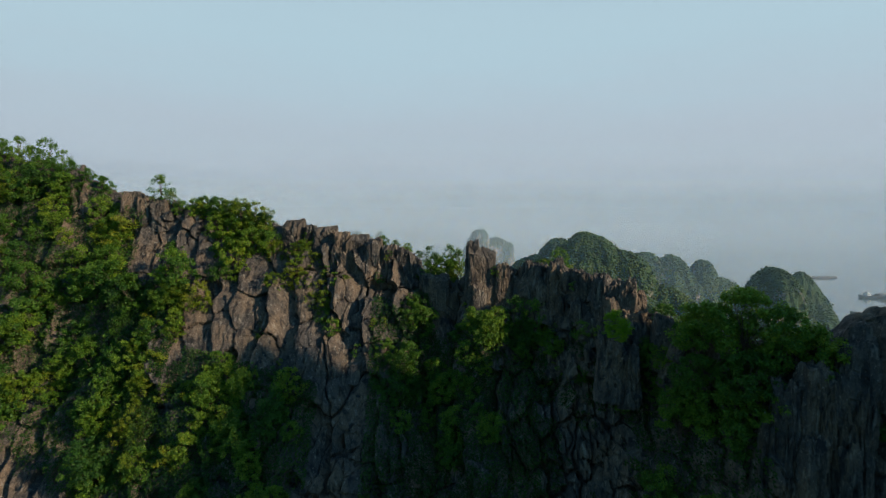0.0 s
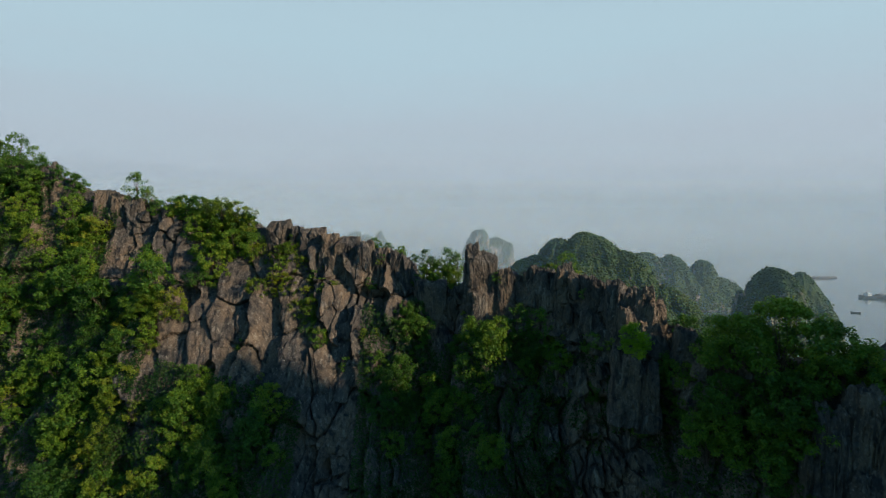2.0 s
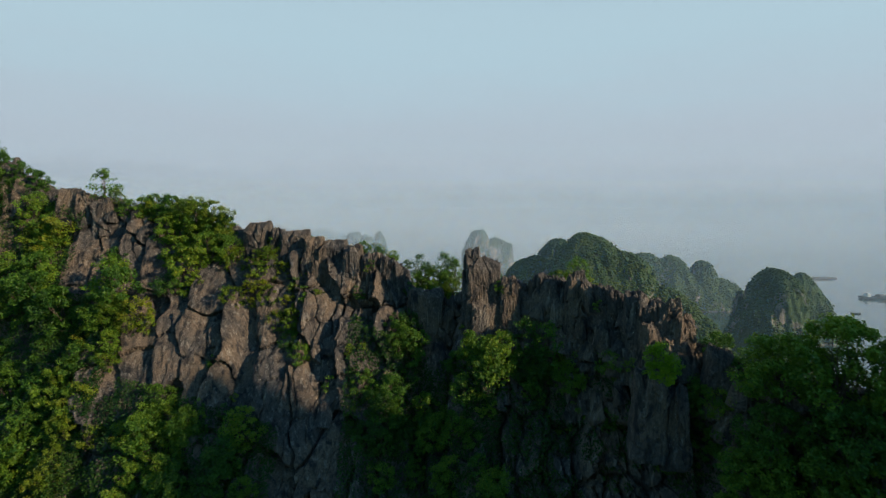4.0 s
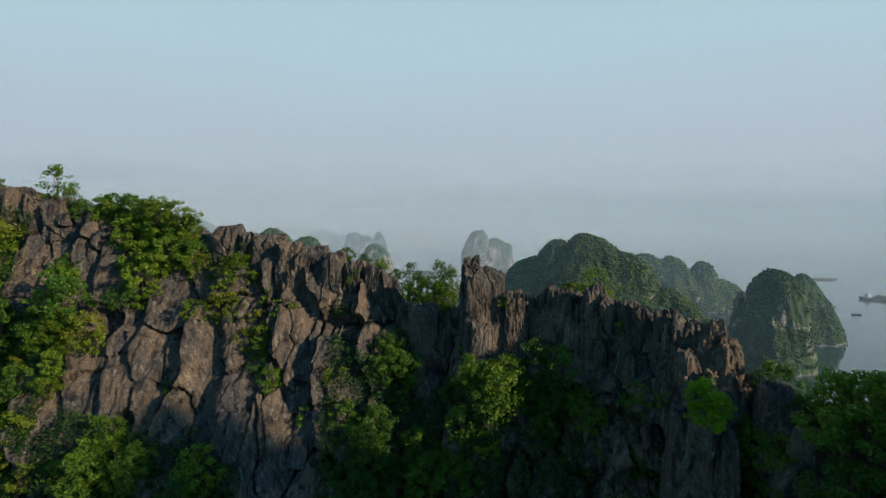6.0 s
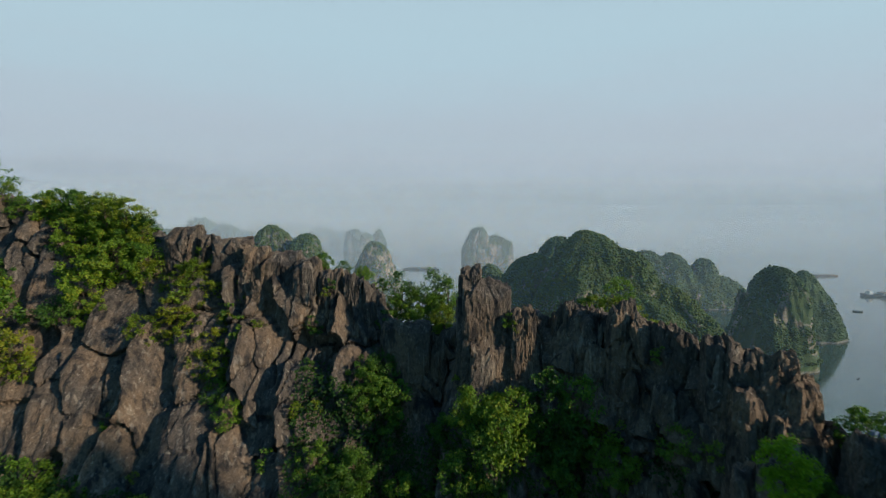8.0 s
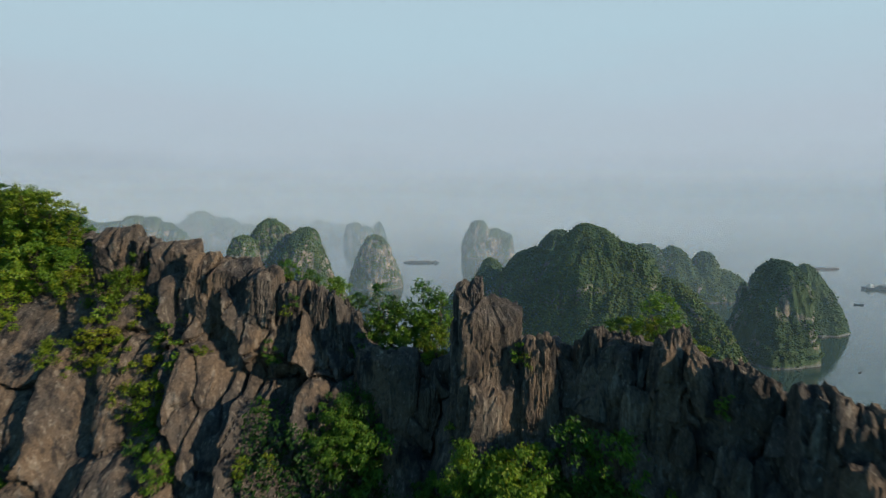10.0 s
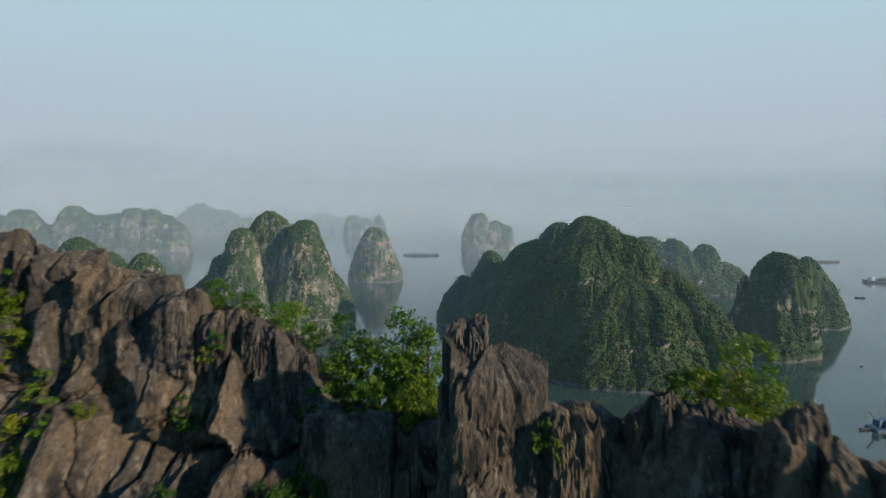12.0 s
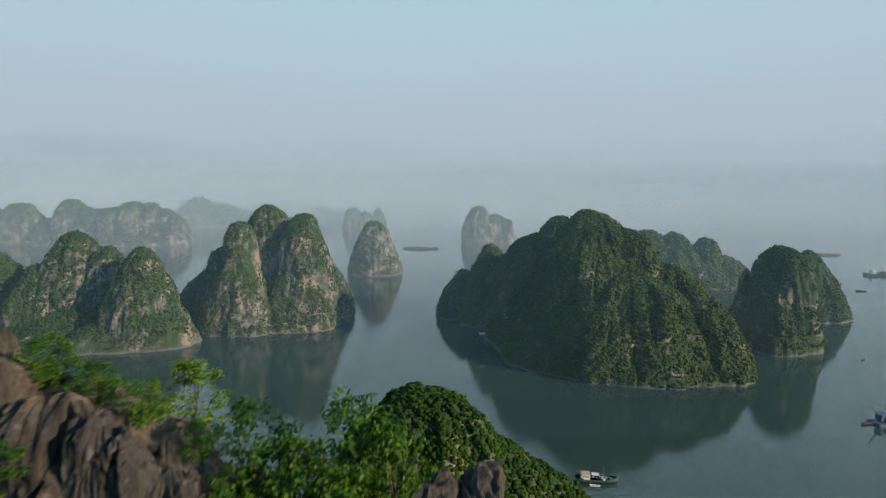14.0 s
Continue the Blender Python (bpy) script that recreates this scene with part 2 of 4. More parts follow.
ROCK = rock_material("ridge_limestone", (0.030, 0.029, 0.029), (0.086, 0.077, 0.068), (0.156, 0.117, 0.082), (0.32, 0.29, 0.24), 1.0, 0.60, 0.9)
CLIFF, GREEN_CLIFF = island_material("buff_cliff_ground", 0.60), island_material("wooded_cliff_ground", 0.69)
LEAF = leaf_material("shrub_leaf", [(0.0, (0.008, 0.040, 0.010)), (0.4, (0.050, 0.135, 0.013)), (0.75, (0.155, 0.26, 0.017)), (1.0, (0.32, 0.33, 0.03))], 2.5)
YELLOW_LEAF = leaf_material("yellow_leaf", [(0.0, (0.04, 0.10, 0.008)), (0.5, (0.13, 0.20, 0.010)), (1.0, (0.28, 0.27, 0.02))], 1.5)
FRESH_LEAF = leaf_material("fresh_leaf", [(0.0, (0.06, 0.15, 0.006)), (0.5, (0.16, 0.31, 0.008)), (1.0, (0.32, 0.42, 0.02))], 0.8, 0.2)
HILL_LEAF = leaf_material("hill_forest", [(0.0, (0.010, 0.034, 0.012)), (0.5, (0.038, 0.088, 0.014)), (1.0, (0.15, 0.18, 0.025))], 9.0, 0.05)
FOREST = leaf_material("island_forest", [(0.0, (0.024, 0.052, 0.024)), (0.4, (0.044, 0.086, 0.026)), (0.75, (0.074, 0.114, 0.026)), (1.0, (0.125, 0.145, 0.035))], 22.0, 0.10)
SCRUB = leaf_material("scrub_leaf", [(0.0, (0.006, 0.027, 0.009)), (0.45, (0.019, 0.064, 0.013)), (0.8, (0.060, 0.120, 0.015)), (1.0, (0.14, 0.15, 0.02))], 1.8, 0.2)
BARK = plain_material("bark", (0.09, 0.065, 0.045), 0.9, 0, 0.3, 12.0)


def water_material():
    m, t, out = material("bay_water")
    p = node(t, "ShaderNodeBsdfPrincipled", Roughness=0.07, IOR=1.6)
    n = noise_at(t, 0.004, (1, 1, 1), 3.0)
    t.links.new(mix_colour(t, n.outputs["Fac"], (0.026, 0.052, 0.047), (0.032, 0.060, 0.053)), p.inputs["Base Color"])
    fine = noise_at(t, 0.35, (1.0, 1.6, 1), 3.0)
    wide = noise_at(t, 0.03, (1.0, 1.6, 1), 2.0)
    h = math_node(t, "ADD", fine.outputs["Fac"], math_node(t, "MULTIPLY", wide.outputs["Fac"], 4.0))
    b = node(t, "ShaderNodeBump", Strength=0.06, Distance=0.5)
    t.links.new(h, b.inputs["Height"])
    t.links.new(b.outputs[0], p.inputs["Normal"])
    t.links.new(p.outputs[0], out.inputs[0])
    return m


def haze_sheet_material(density, tint):
    """A thin tinted sheet standing in for haze: lit by sun and sky, clearer towards its top."""
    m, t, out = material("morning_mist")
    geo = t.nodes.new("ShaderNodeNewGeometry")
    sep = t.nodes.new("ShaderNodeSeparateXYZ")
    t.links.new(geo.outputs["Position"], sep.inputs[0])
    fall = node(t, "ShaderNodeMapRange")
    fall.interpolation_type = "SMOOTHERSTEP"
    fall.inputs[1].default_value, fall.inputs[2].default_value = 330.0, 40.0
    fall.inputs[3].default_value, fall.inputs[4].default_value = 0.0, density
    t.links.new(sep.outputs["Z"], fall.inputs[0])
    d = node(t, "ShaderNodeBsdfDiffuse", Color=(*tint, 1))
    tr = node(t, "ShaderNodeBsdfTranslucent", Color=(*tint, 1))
    half = t.nodes.new("ShaderNodeMixShader")
    t.links.new(d.outputs[0], half.inputs[1])
    t.links.new(tr.outputs[0], half.inputs[2])
    clear = t.nodes.new("ShaderNodeBsdfTransparent")
    mx = t.nodes.new("ShaderNodeMixShader")
    t.links.new(fall.outputs[0], mx.inputs[0])
    t.links.new(clear.outputs[0], mx.inputs[1])
    t.links.new(half.outputs[0], mx.inputs[2])
    t.links.new(mx.outputs[0], out.inputs[0])
    return m


# ---- water and haze sheets ----
def build_water():
    edge = np.concatenate([-np.geomspace(4950, 40, 24), np.geomspace(40, 4950, 24)])
    x, y = np.meshgrid(edge, edge, indexing="ij")
    v = np.stack([x, y, 0 * x], -1).reshape(-1, 3)
    me = mesh_data("water", v, grid_faces(48, 48), water_material())
    tagged(new("water", me), "calm grey-green bay water with soft reflections", "water", kind="structure")


def haze_plane(y, density, tint):
    """An upright sheet, added to imitate haze, straight across the bay."""
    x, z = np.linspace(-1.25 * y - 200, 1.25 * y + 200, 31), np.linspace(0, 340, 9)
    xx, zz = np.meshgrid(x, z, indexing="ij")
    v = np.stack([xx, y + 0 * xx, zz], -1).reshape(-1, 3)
    me = mesh_data("mist", v, grid_faces(31, 9), haze_sheet_material(density, tint))
    tagged(new("backdrop", me), "upright see-through sheet of pale blue-grey haze across the bay", "mist", kind="structure")


def build_far_sky():
    """A far vault of hazy sky behind the bay."""
    a, e = np.radians(np.linspace(-80, 80, 65)), np.radians(np.linspace(-2.2, 65, 33))
    aa, ee = np.meshgrid(a, e, indexing="ij")
    v = np.stack([4880 * np.sin(aa) * np.cos(ee), 4880 * np.cos(aa) * np.cos(ee), 120 + 4880 * np.sin(ee)], -1).reshape(-1, 3)
    me = mesh_data("far_sky", v, grid_faces(65, 33), haze_sky_material())
    tagged(new("backdrop_sky", me), "pale hazy morning sky with faint high cloud", "sky", kind="structure")


build_far_sky()
build_water()
# stacked sheets imitate aerial haze; near ones tinted bluer to lift island shade
HAZE_REACH = 1450.0
haze_at = [290, 345, 385, 430, 475, 520, 570, 620, 690, 815, 905, 1000, 1110, 1230, 1420, 1540, 1680, 1860, 2060, 2200, 2400, 2650, 2880, 3150, 3500, 4000, 4400]
for near, far in zip([225] + haze_at, haze_at):
    thick = 1 - math.exp(-(far - near) / (2900.0 if far < 630 else HAZE_REACH if far < 1800 else 0.50 * HAZE_REACH))
    haze_plane(far, thick, (0.50, 0.78, 1.0) if far < 630 else (0.73, 0.83, 0.92) if far < 1800 else (0.76, 0.84, 0.91))


# ---- the ridge ----
# crest of the ridge: x, y, z of its top edge, slope of the near face (metres towards the walker per metre of drop)
CREST = [(-62, 40, 104, 0.7), (-40, 36, 120, 0.7), (-26, 30.5, 124.6, 0.62), (-20.7, 27.0, 122.9, 0.60), (-16.4, 25.8, 121.9, 0.60), (-14.0, 25.0, 120.9, 0.58),
         (-12.8, 24.4, 120.7, 0.60), (-10.0, 23.6, 120.3, 0.68), (-5.8, 22.5, 119.5, 0.80), (-4.0, 21.8, 119.25, 0.78), (-2.3, 21.2, 118.85, 0.72),
         (-1.2, 20.9, 118.5, 0.68)]
# from x 14 on the crest is out of view, raised to shade the near face
CREST += [(-0.4, 20.6, 117.8, 0.62), (0.4, 20.2, 117.7, 0.60), (1.2, 19.6, 118.3, 0.60), (2.0, 19.4, 118.15, 0.55),
         (2.9, 19.1, 118.35, 0.5), (3.8, 18.3, 118.25, 0.45), (4.9, 17.2, 118.05, 0.42), (5.7, 16.3, 117.4, 0.5), (6.4, 15.2, 117.0, 0.7),
         (7.3, 13.9, 116.9, 0.75), (8.4, 13.2, 116.8, 0.35), (9.6, 12.9, 117.6, 0.35), (10.4, 12.7, 117.9, 0.35), (12.0, 11.8, 118.2, 0.5), (14.0, 10.8, 120.5, 2.0),
          (18.0, 8.8, 122.2, 1.2), (22.0, 3.9, 126.0, 1.0), (26.0, 1.6, 129.2, 1.0), (34.0, -4.0, 124.0, 1.0), (46.0, -10.0, 112.0, 1.0), (62.0, -16.0, 92.0, 1.0)]
CREST_X, CREST_Y, CREST_Z, CREST_S = (np.array(c, float) for c in zip(*CREST))


def crest(x):
    return np.interp(x, CREST_X, CREST_Y), np.interp(x, CREST_X, CREST_Z), np.interp(x, CREST_X, CREST_S)


def face_y(x, z):
    """Where the near face of the ridge stands at x and height z."""
    y, top, slope = crest(x)
    d = np.maximum(top - z, 0)
    return y - slope * d


def slab_field(x, s, wide, tall, lean, seed, tilt, step_out, crack, gap, worn, turned=0.0):
    """Flat-faced slabs of their own tilt, with worn edges and open joints between them."""
    f1, f2, who, ox, oy = cells((x + lean * s) / wide, s / tall, seed, True)
    key = (who * 1e6).astype(np.int64)
    edge = f2 - f1
    d = step_out * (who - 0.5) + tilt * ((hashed(key, 0, 0, 3) - 0.5) * ox * wide - turned * ox * wide + 0.6 * (hashed(key, 1, 0, 3) - 0.5) * oy * tall)
    d = d - worn * np.clip(1 - edge / 0.30, 0, 1) ** 2
    return d - crack * (0.35 + 0.65 * hashed(key, 3, 0, 3)) * np.clip(1 - edge / gap, 0, 1)


def rough_rock(x, s, amount=1.0):
    """Relief of the fractured face at x and height s: leaning slabs, open joints, missing blocks, rounded crags."""
    wx = x + 0.34 * fbm(x * 0.8, s * 0.8, 0, 3, 5) + 0.04 * fbm(x * 4, s * 4, 0, 2, 7)
    ws = s + 0.48 * fbm(x * 0.7, s * 0.7, 9, 3, 6) + 0.05 * fbm(x * 4, s * 4, 9, 2, 8)
    broken = np.clip(0.5 + 1.7 * fbm(x * 0.30, s * 0.30, 3, 2, 31), 0, 1)
    crags = np.clip((x - 1.6) / 0.8, 0, 1) * np.clip((11 - x) / 2, 0, 1)
    slabs = slab_field(wx, ws, 1.05, 1.9, 0.16, 11, 0.40, 0.18, 0.30, 0.042, 0.07, 0.75)
    slabs = slabs + broken * slab_field(wx, ws, 0.46, 0.98, -0.10, 23, 0.55, 0.17, 0.13, 0.07, 0.05, 0.4)
    lumps = slab_field(wx, ws, 0.55, 1.25, -0.12, 29, 0.9, 0.46, 0.40, 0.12, 0.18) + slab_field(wx, ws, 0.24, 0.52, 0.2, 37, 0.8, 0.14, 0.12, 0.14, 0.08)
    d = slabs * (1 - crags) + lumps * crags
    # blocks that fell out leave dark hollows
    g1, g2, who = cells(wx / 0.7, ws / 0.9, 53)
    d = d - 0.38 * np.clip((0.42 - g1) / 0.12, 0, 1) * (who > 0.86)
    rill = np.abs(fbm(wx * 6.0 + 0.9 * ws, ws * 1.1, 1, 3, 41))
    d = d - 0.045 * rill + 0.045 * fbm(x * 2.4, s * 1.6, 2, 4, 43) + 0.025 * fbm(x * 12, s * 6, 4, 3, 47)
    return d * amount


def build_ridge():
    xs = np.concatenate([np.arange(-60, -24, 0.8), np.arange(-24, -13, 0.075), np.arange(-13, -4.5, 0.04), np.arange(-4.5, 4, 0.028), np.arange(4, 11, 0.045), np.arange(11, 18, 0.12), np.arange(18, 60, 0.8)])
    # profile: drop below the crest on the near side, the top, then the drop on the far side
    front = np.concatenate([np.array([118, 90, 65, 45, 32, 24, 18]), np.arange(14, 9, -0.25), np.arange(9, 3, -0.055), np.arange(3, 0, -0.032)])
    nf, ntop = len(front), 12
    back = np.concatenate([np.arange(0.1, 4, 0.16), np.arange(4, 12, 0.8), np.array([16, 24, 36, 50, 70, 95, 119])])
    y0, z0, sl = crest(xs)
    jag = 0.18 * fbm(xs * 1.1, 0, 0, 3, 71) + 0.10 * fbm(xs * 4.0, 0, 0, 2, 72)
    z0 = z0 + np.where((xs > -23) & (xs < 11), jag, jag * 2)
    X, D = np.meshgrid(xs, front, indexing="ij")
    zf = np.maximum(z0[:, None] - D, -1.0)
    yf = y0[:, None] - sl[:, None] * D
    deep = np.clip((15 - D) / 6, 0, 1)
    relief = rough_rock(X, zf) * np.clip(D / 0.5, 0.35, 1) * deep
    swell = 0.45 * fbm(X * 0.22, zf * 0.25, 5, 3, 51) + 3.0 * (1 - deep) * fbm(X * 0.06, zf * 0.05, 8, 4, 53)
    yf = yf - relief - swell
    zf2 = zf + 0.25 * relief
    thick = 0.75 + 0.25 * fbm(xs * 0.8, 3, 0, 2, 81)
    T = np.linspace(0.08, 1.0, ntop)[None, :]
    Xt = np.repeat(xs[:, None], ntop, 1)
    yt = yf[:, -1:] + T * thick[:, None]
    zt = zf2[:, -1:] + 0.14 * fbm(Xt * 3.2, yt * 3.2, 0, 3, 83) - 0.25 * (T - 0.3) ** 2
    B = np.repeat(back[None, :], len(xs), 0)
    Xb = np.repeat(xs[:, None], len(back), 1)
    zb = np.maximum(zt[:, -1:] - B, -1.0)
    yb = yt[:, -1:] + 0.28 * B + 0.6 * rough_rock(Xb + 50, zb) * np.clip(B / 1.0, 0, 1) * np.clip((12 - B) / 6, 0, 1)
    x = np.concatenate([X, Xt, Xb], 1)
    y = np.concatenate([yf, yt, yb], 1)
    z = np.concatenate([zf2, zt, zb], 1)
    v = np.stack([x, y, z], -1).reshape(-1, 3)
    me = mesh_data("ridge", v, grid_faces(len(xs), x.shape[1]), ROCK, False)
    me.flip_normals()
    return tagged(new("ground_ridge", me), "steep fissured grey-brown limestone ridge above the bay", "rock ridge", kind="structure")


def rock_mesh(name, w, d, h, seed, n=30, m=22, square=4.0, taper=0.25, jagged=0.22, lean=0.0, rills=0.07, tilt=0.0, steps=0.15):
    """An upright limestone slab: squarish in plan, cracked and fluted, with a torn, stepped top. Its base centre is the origin."""
    a = np.linspace(0, 2 * math.pi, n, endpoint=False)
    t = np.concatenate([np.linspace(0, 1, m), np.ones(5)])
    ring = np.concatenate([np.ones(m), [0.86, 0.66, 0.42, 0.2, 0.0]])
    A, T = np.meshgrid(a, t, indexing="ij")
    R = np.repeat(ring[None, :], n, 0)
    ca, sa = np.cos(A), np.sin(A)
    se = (np.abs(ca) ** square + np.abs(sa) ** square) ** (-1 / square)
    px, py = ca * se, sa * se
    wide = (w + d) * 0.25
    # plan grows narrower upward, in broken steps
    size = (1 - taper * T ** 1.4) * (1 + 0.14 * fbm(px * 1.3 + seed, py * 1.3, T * 2.2, 3, seed))
    size = size + steps * (hashed(np.floor(T * h / 0.45 + 1.2 * vnoise(px * 1.5, py * 1.5, seed, seed + 1)).astype(np.int64), seed, 0, 7) - 0.5)
    along, up = A * wide / 0.36, T * h / 0.80 + 0.6 * vnoise(px * 2, py * 2, T * h, seed + 2)
    f1, f2, who = cells(along + 0.25 * up, up, seed)
    relief = 0.045 * (who - 0.5) - 0.06 * np.clip(1 - (f2 - f1) / 0.10, 0, 1) * hashed((who * 1e6).astype(np.int64), 0, 0, 9)
    relief = relief - rills * np.abs(fbm(px * 7 * wide / 0.3, py * 7 * wide / 0.3, T * h * 0.9 + seed, 3, seed + 3)) + 0.02 * fbm(px * 14, py * 14, T * h * 9, 2, seed + 4)
    edge = size * R + relief / wide * R
    x, y = px * edge * w / 2, py * edge * d / 2
    torn = 0.5 + 0.5 * fbm(px * R * 2.1 + 7, py * R * 2.1, seed, 3, seed + 5)
    torn = 0.6 * torn + 0.4 * np.floor(torn * 4) / 4 + 0.25 * fbm(px * R * 4.5, py * R * 4.5, seed, 2, seed + 6)
    top = h * (1 - jagged * torn) - tilt * (px * R + 1) * 0.5 * w - 0.35 * d * np.abs(py * R + 0.3 * vnoise(px * 2, seed, 0, seed)) ** 1.5
    z = T * top
    x = x + lean * z
    v = np.stack([x, y, z], -1).reshape(-1, 3)
    return mesh_data(name, v, ring_faces(n, len(t)), ROCK, False)


def ring_faces(n, m):
    r, c = np.meshgrid(np.arange(n), np.arange(m - 1), indexing="ij")
    a = (r * m + c).ravel()
    b = (((r + 1) % n) * m + c).ravel()
    return np.stack([a, b, b + 1, a + 1], 1)


ridge = build_ridge()

# x, y, top z, width, depth, height, lean, seed, tapering, torn top: the pinnacles of the crest
PINNACLES = [
    (1.25, 19.22, 119.04, 0.80, 0.66, 3.6, 0.01, 3, 0.06, 0.07), (1.02, 19.32, 119.16, 0.34, 0.55, 2.9, -0.01, 8, 0.22, 0.06), (1.38, 18.98, 117.9, 0.74, 0.50, 2.4, 0.05, 12, 0.20, 0.12),
    (1.92, 18.95, 118.44, 0.42, 0.46, 2.7, -0.04, 14, 0.22, 0.14), (2.25, 19.20, 118.30, 0.30, 0.40, 1.5, -0.02, 15, 0.3, 0.2), (1.75, 19.0, 118.05, 0.32, 0.4, 1.3, 0.05, 17, 0.3, 0.2),
    (2.88, 19.10, 118.66, 0.42, 0.50, 1.6, -0.05, 21, 0.35, 0.22), (3.12, 19.0, 118.50, 0.34, 0.45, 1.5, -0.12, 22, 0.35, 0.2), (2.66, 19.1, 118.42, 0.30, 0.4, 1.4, 0.05, 24, 0.4, 0.2),
]
PINNACLES += [
    (-1.42, 20.78, 118.96, 0.44, 0.55, 2.2, 0.02, 41, 0.35, 0.12), (-0.98, 20.72, 118.80, 0.44, 0.60, 2.6, 0.05, 43, 0.22, 0.16),
]
PINNACLES += [
    (-1.22, 20.45, 118.2, 0.34, 0.4, 1.8, 0.0, 45, 0.3, 0.2), (-0.24, 20.05, 118.03, 0.76, 0.42, 2.2, 0.02, 47, 0.04, 0.10), (-0.62, 20.2, 117.7, 0.30, 0.40, 1.9, 0.02, 49, 0.10, 0.08),
    (0.42, 20.05, 117.5, 0.28, 0.40, 1.8, 0.02, 50, 0.15, 0.12),
]
PINNACLES += [
    (-12.95, 24.2, 121.15, 0.75, 0.8, 2.2, 0.10, 63, 0.35, 0.15),
    (-12.35, 24.1, 121.05, 0.6, 0.8, 2.4, 0.02, 64, 0.3, 0.15), (-11.7, 24.0, 120.75, 0.7, 0.8, 2.0, -0.1, 65, 0.3, 0.2), (-16.2, 25.6, 122.1, 0.9, 0.9, 1.8, 0.1, 66, 0.4, 0.2),
    (-17.4, 26.0, 122.3, 1.0, 0.9, 1.8, 0.0, 67, 0.4, 0.2), (-15.1, 25.2, 121.6, 0.8, 0.9, 1.8, 0.1, 68, 0.4, 0.2), (7.55, 12.55, 116.55, 0.50, 0.6, 2.2, -0.05, 71, 0.3, 0.2),
]
PINNACLES += [
    (8.1, 12.5, 116.9, 0.60, 0.6, 2.4, 0.02, 72, 0.25, 0.15), (8.6, 12.5, 116.6, 0.5, 0.6, 2.2, 0.0, 73, 0.3, 0.2), (9.3, 12.7, 117.4, 0.9, 0.8, 2.0, 0.05, 74, 0.35, 0.2),
    (10.1, 12.6, 117.7, 0.9, 0.8, 2.0, 0.0, 75, 0.35, 0.2), (7.9, 12.0, 115.4, 0.45, 0.5, 1.8, 0.05, 76, 0.3, 0.2), (8.5, 11.9, 115.2, 0.45, 0.5, 1.8, -0.05, 77, 0.3, 0.2),
]


PINNACLES += [
    (4.6, 15.75, 116.95, 0.70, 1.3, 2.0, 0.0, 91, 0.45, 0.15), (5.15, 15.7, 116.5, 0.55, 1.2, 1.7, 0.0, 92, 0.45, 0.2),
    (-5.70, 22.25, 119.84, 0.72, 0.9, 2.0, 0.02, 51, 0.25, 0.12), (-5.02, 22.0, 119.70, 0.42, 0.8, 1.8, 0.08, 53, 0.2, 0.12), (-4.45, 21.9, 119.58, 0.78, 0.9, 1.9, 0.0, 55, 0.2, 0.12),
    (-3.72, 21.5, 119.44, 0.46, 0.8, 1.7, 0.10, 57, 0.2, 0.12), (-3.15, 21.4, 119.30, 0.74, 0.9, 2.0, 0.03, 58, 0.2, 0.12), (-2.48, 21.05, 119.20, 0.50, 0.8, 1.8, 0.06, 59, 0.2, 0.12),
    (-1.95, 20.95, 118.98, 0.40, 0.7, 1.6, 0.0, 61, 0.25, 0.15),
]
PINNACLES += [
    (4.72, 17.05, 118.42, 0.36, 0.5, 1.7, -0.06, 141, 0.35, 0.16), (5.02, 16.85, 118.32, 0.40, 0.5, 1.7, 0.04, 142, 0.35, 0.18), (5.34, 16.6, 118.16, 0.36, 0.5, 1.6, 0.02, 143, 0.4, 0.2),
    (5.58, 16.35, 117.9, 0.34, 0.45, 1.5, 0.08, 144, 0.4, 0.2), (4.92, 16.5, 117.75, 0.34, 0.4, 1.5, -0.03, 145, 0.3, 0.2), (5.3, 16.2, 117.45, 0.36, 0.4, 1.5, 0.05, 146, 0.35, 0.2),
    (3.62, 18.35, 118.62, 0.30, 0.4, 1.5, 0.05, 147, 0.4, 0.2), (4.15, 17.8, 118.46, 0.28, 0.4, 1.5, -0.05, 148, 0.4, 0.2), (6.0, 15.6, 117.45, 0.34, 0.45, 1.4, 0.0, 149, 0.4, 0.2),
]
PINNACLES += [
    (7.25, 12.62, 115.7, 0.30, 0.5, 3.6, 0.03, 171, 0.35, 0.2), (7.62, 12.40, 116.1, 0.34, 0.5, 4.2, 0.0, 172, 0.35, 0.2), (7.98, 12.28, 116.45, 0.30, 0.45, 4.4, -0.03, 173, 0.35, 0.15), (8.28, 12.22, 116.2, 0.34, 0.5, 4.6, 0.02, 174, 0.35, 0.2),
    (8.66, 12.15, 115.9, 0.36, 0.5, 4.6, 0.0, 175, 0.35, 0.2), (9.05, 12.1, 116.3, 0.34, 0.5, 5.0, 0.03, 176, 0.3, 0.2), (7.45, 12.05, 114.4, 0.28, 0.4, 3.4, 0.02, 177, 0.4, 0.2), (7.85, 11.95, 114.9, 0.26, 0.4, 3.6, -0.02, 178, 0.4, 0.2),
    (8.2, 11.85, 114.3, 0.30, 0.4, 3.6, 0.02, 179, 0.4, 0.2), (8.6, 11.75, 114.7, 0.28, 0.4, 4.0, 0.0, 180, 0.4, 0.2),
]
# how far the lid of some pinnacles falls to its right, in widths
LID = {3: 0.12, 8: -0.20, 47: 0.05, 43: 0.35, 41: 0.2, 12: 0.1, 21: 0.2}


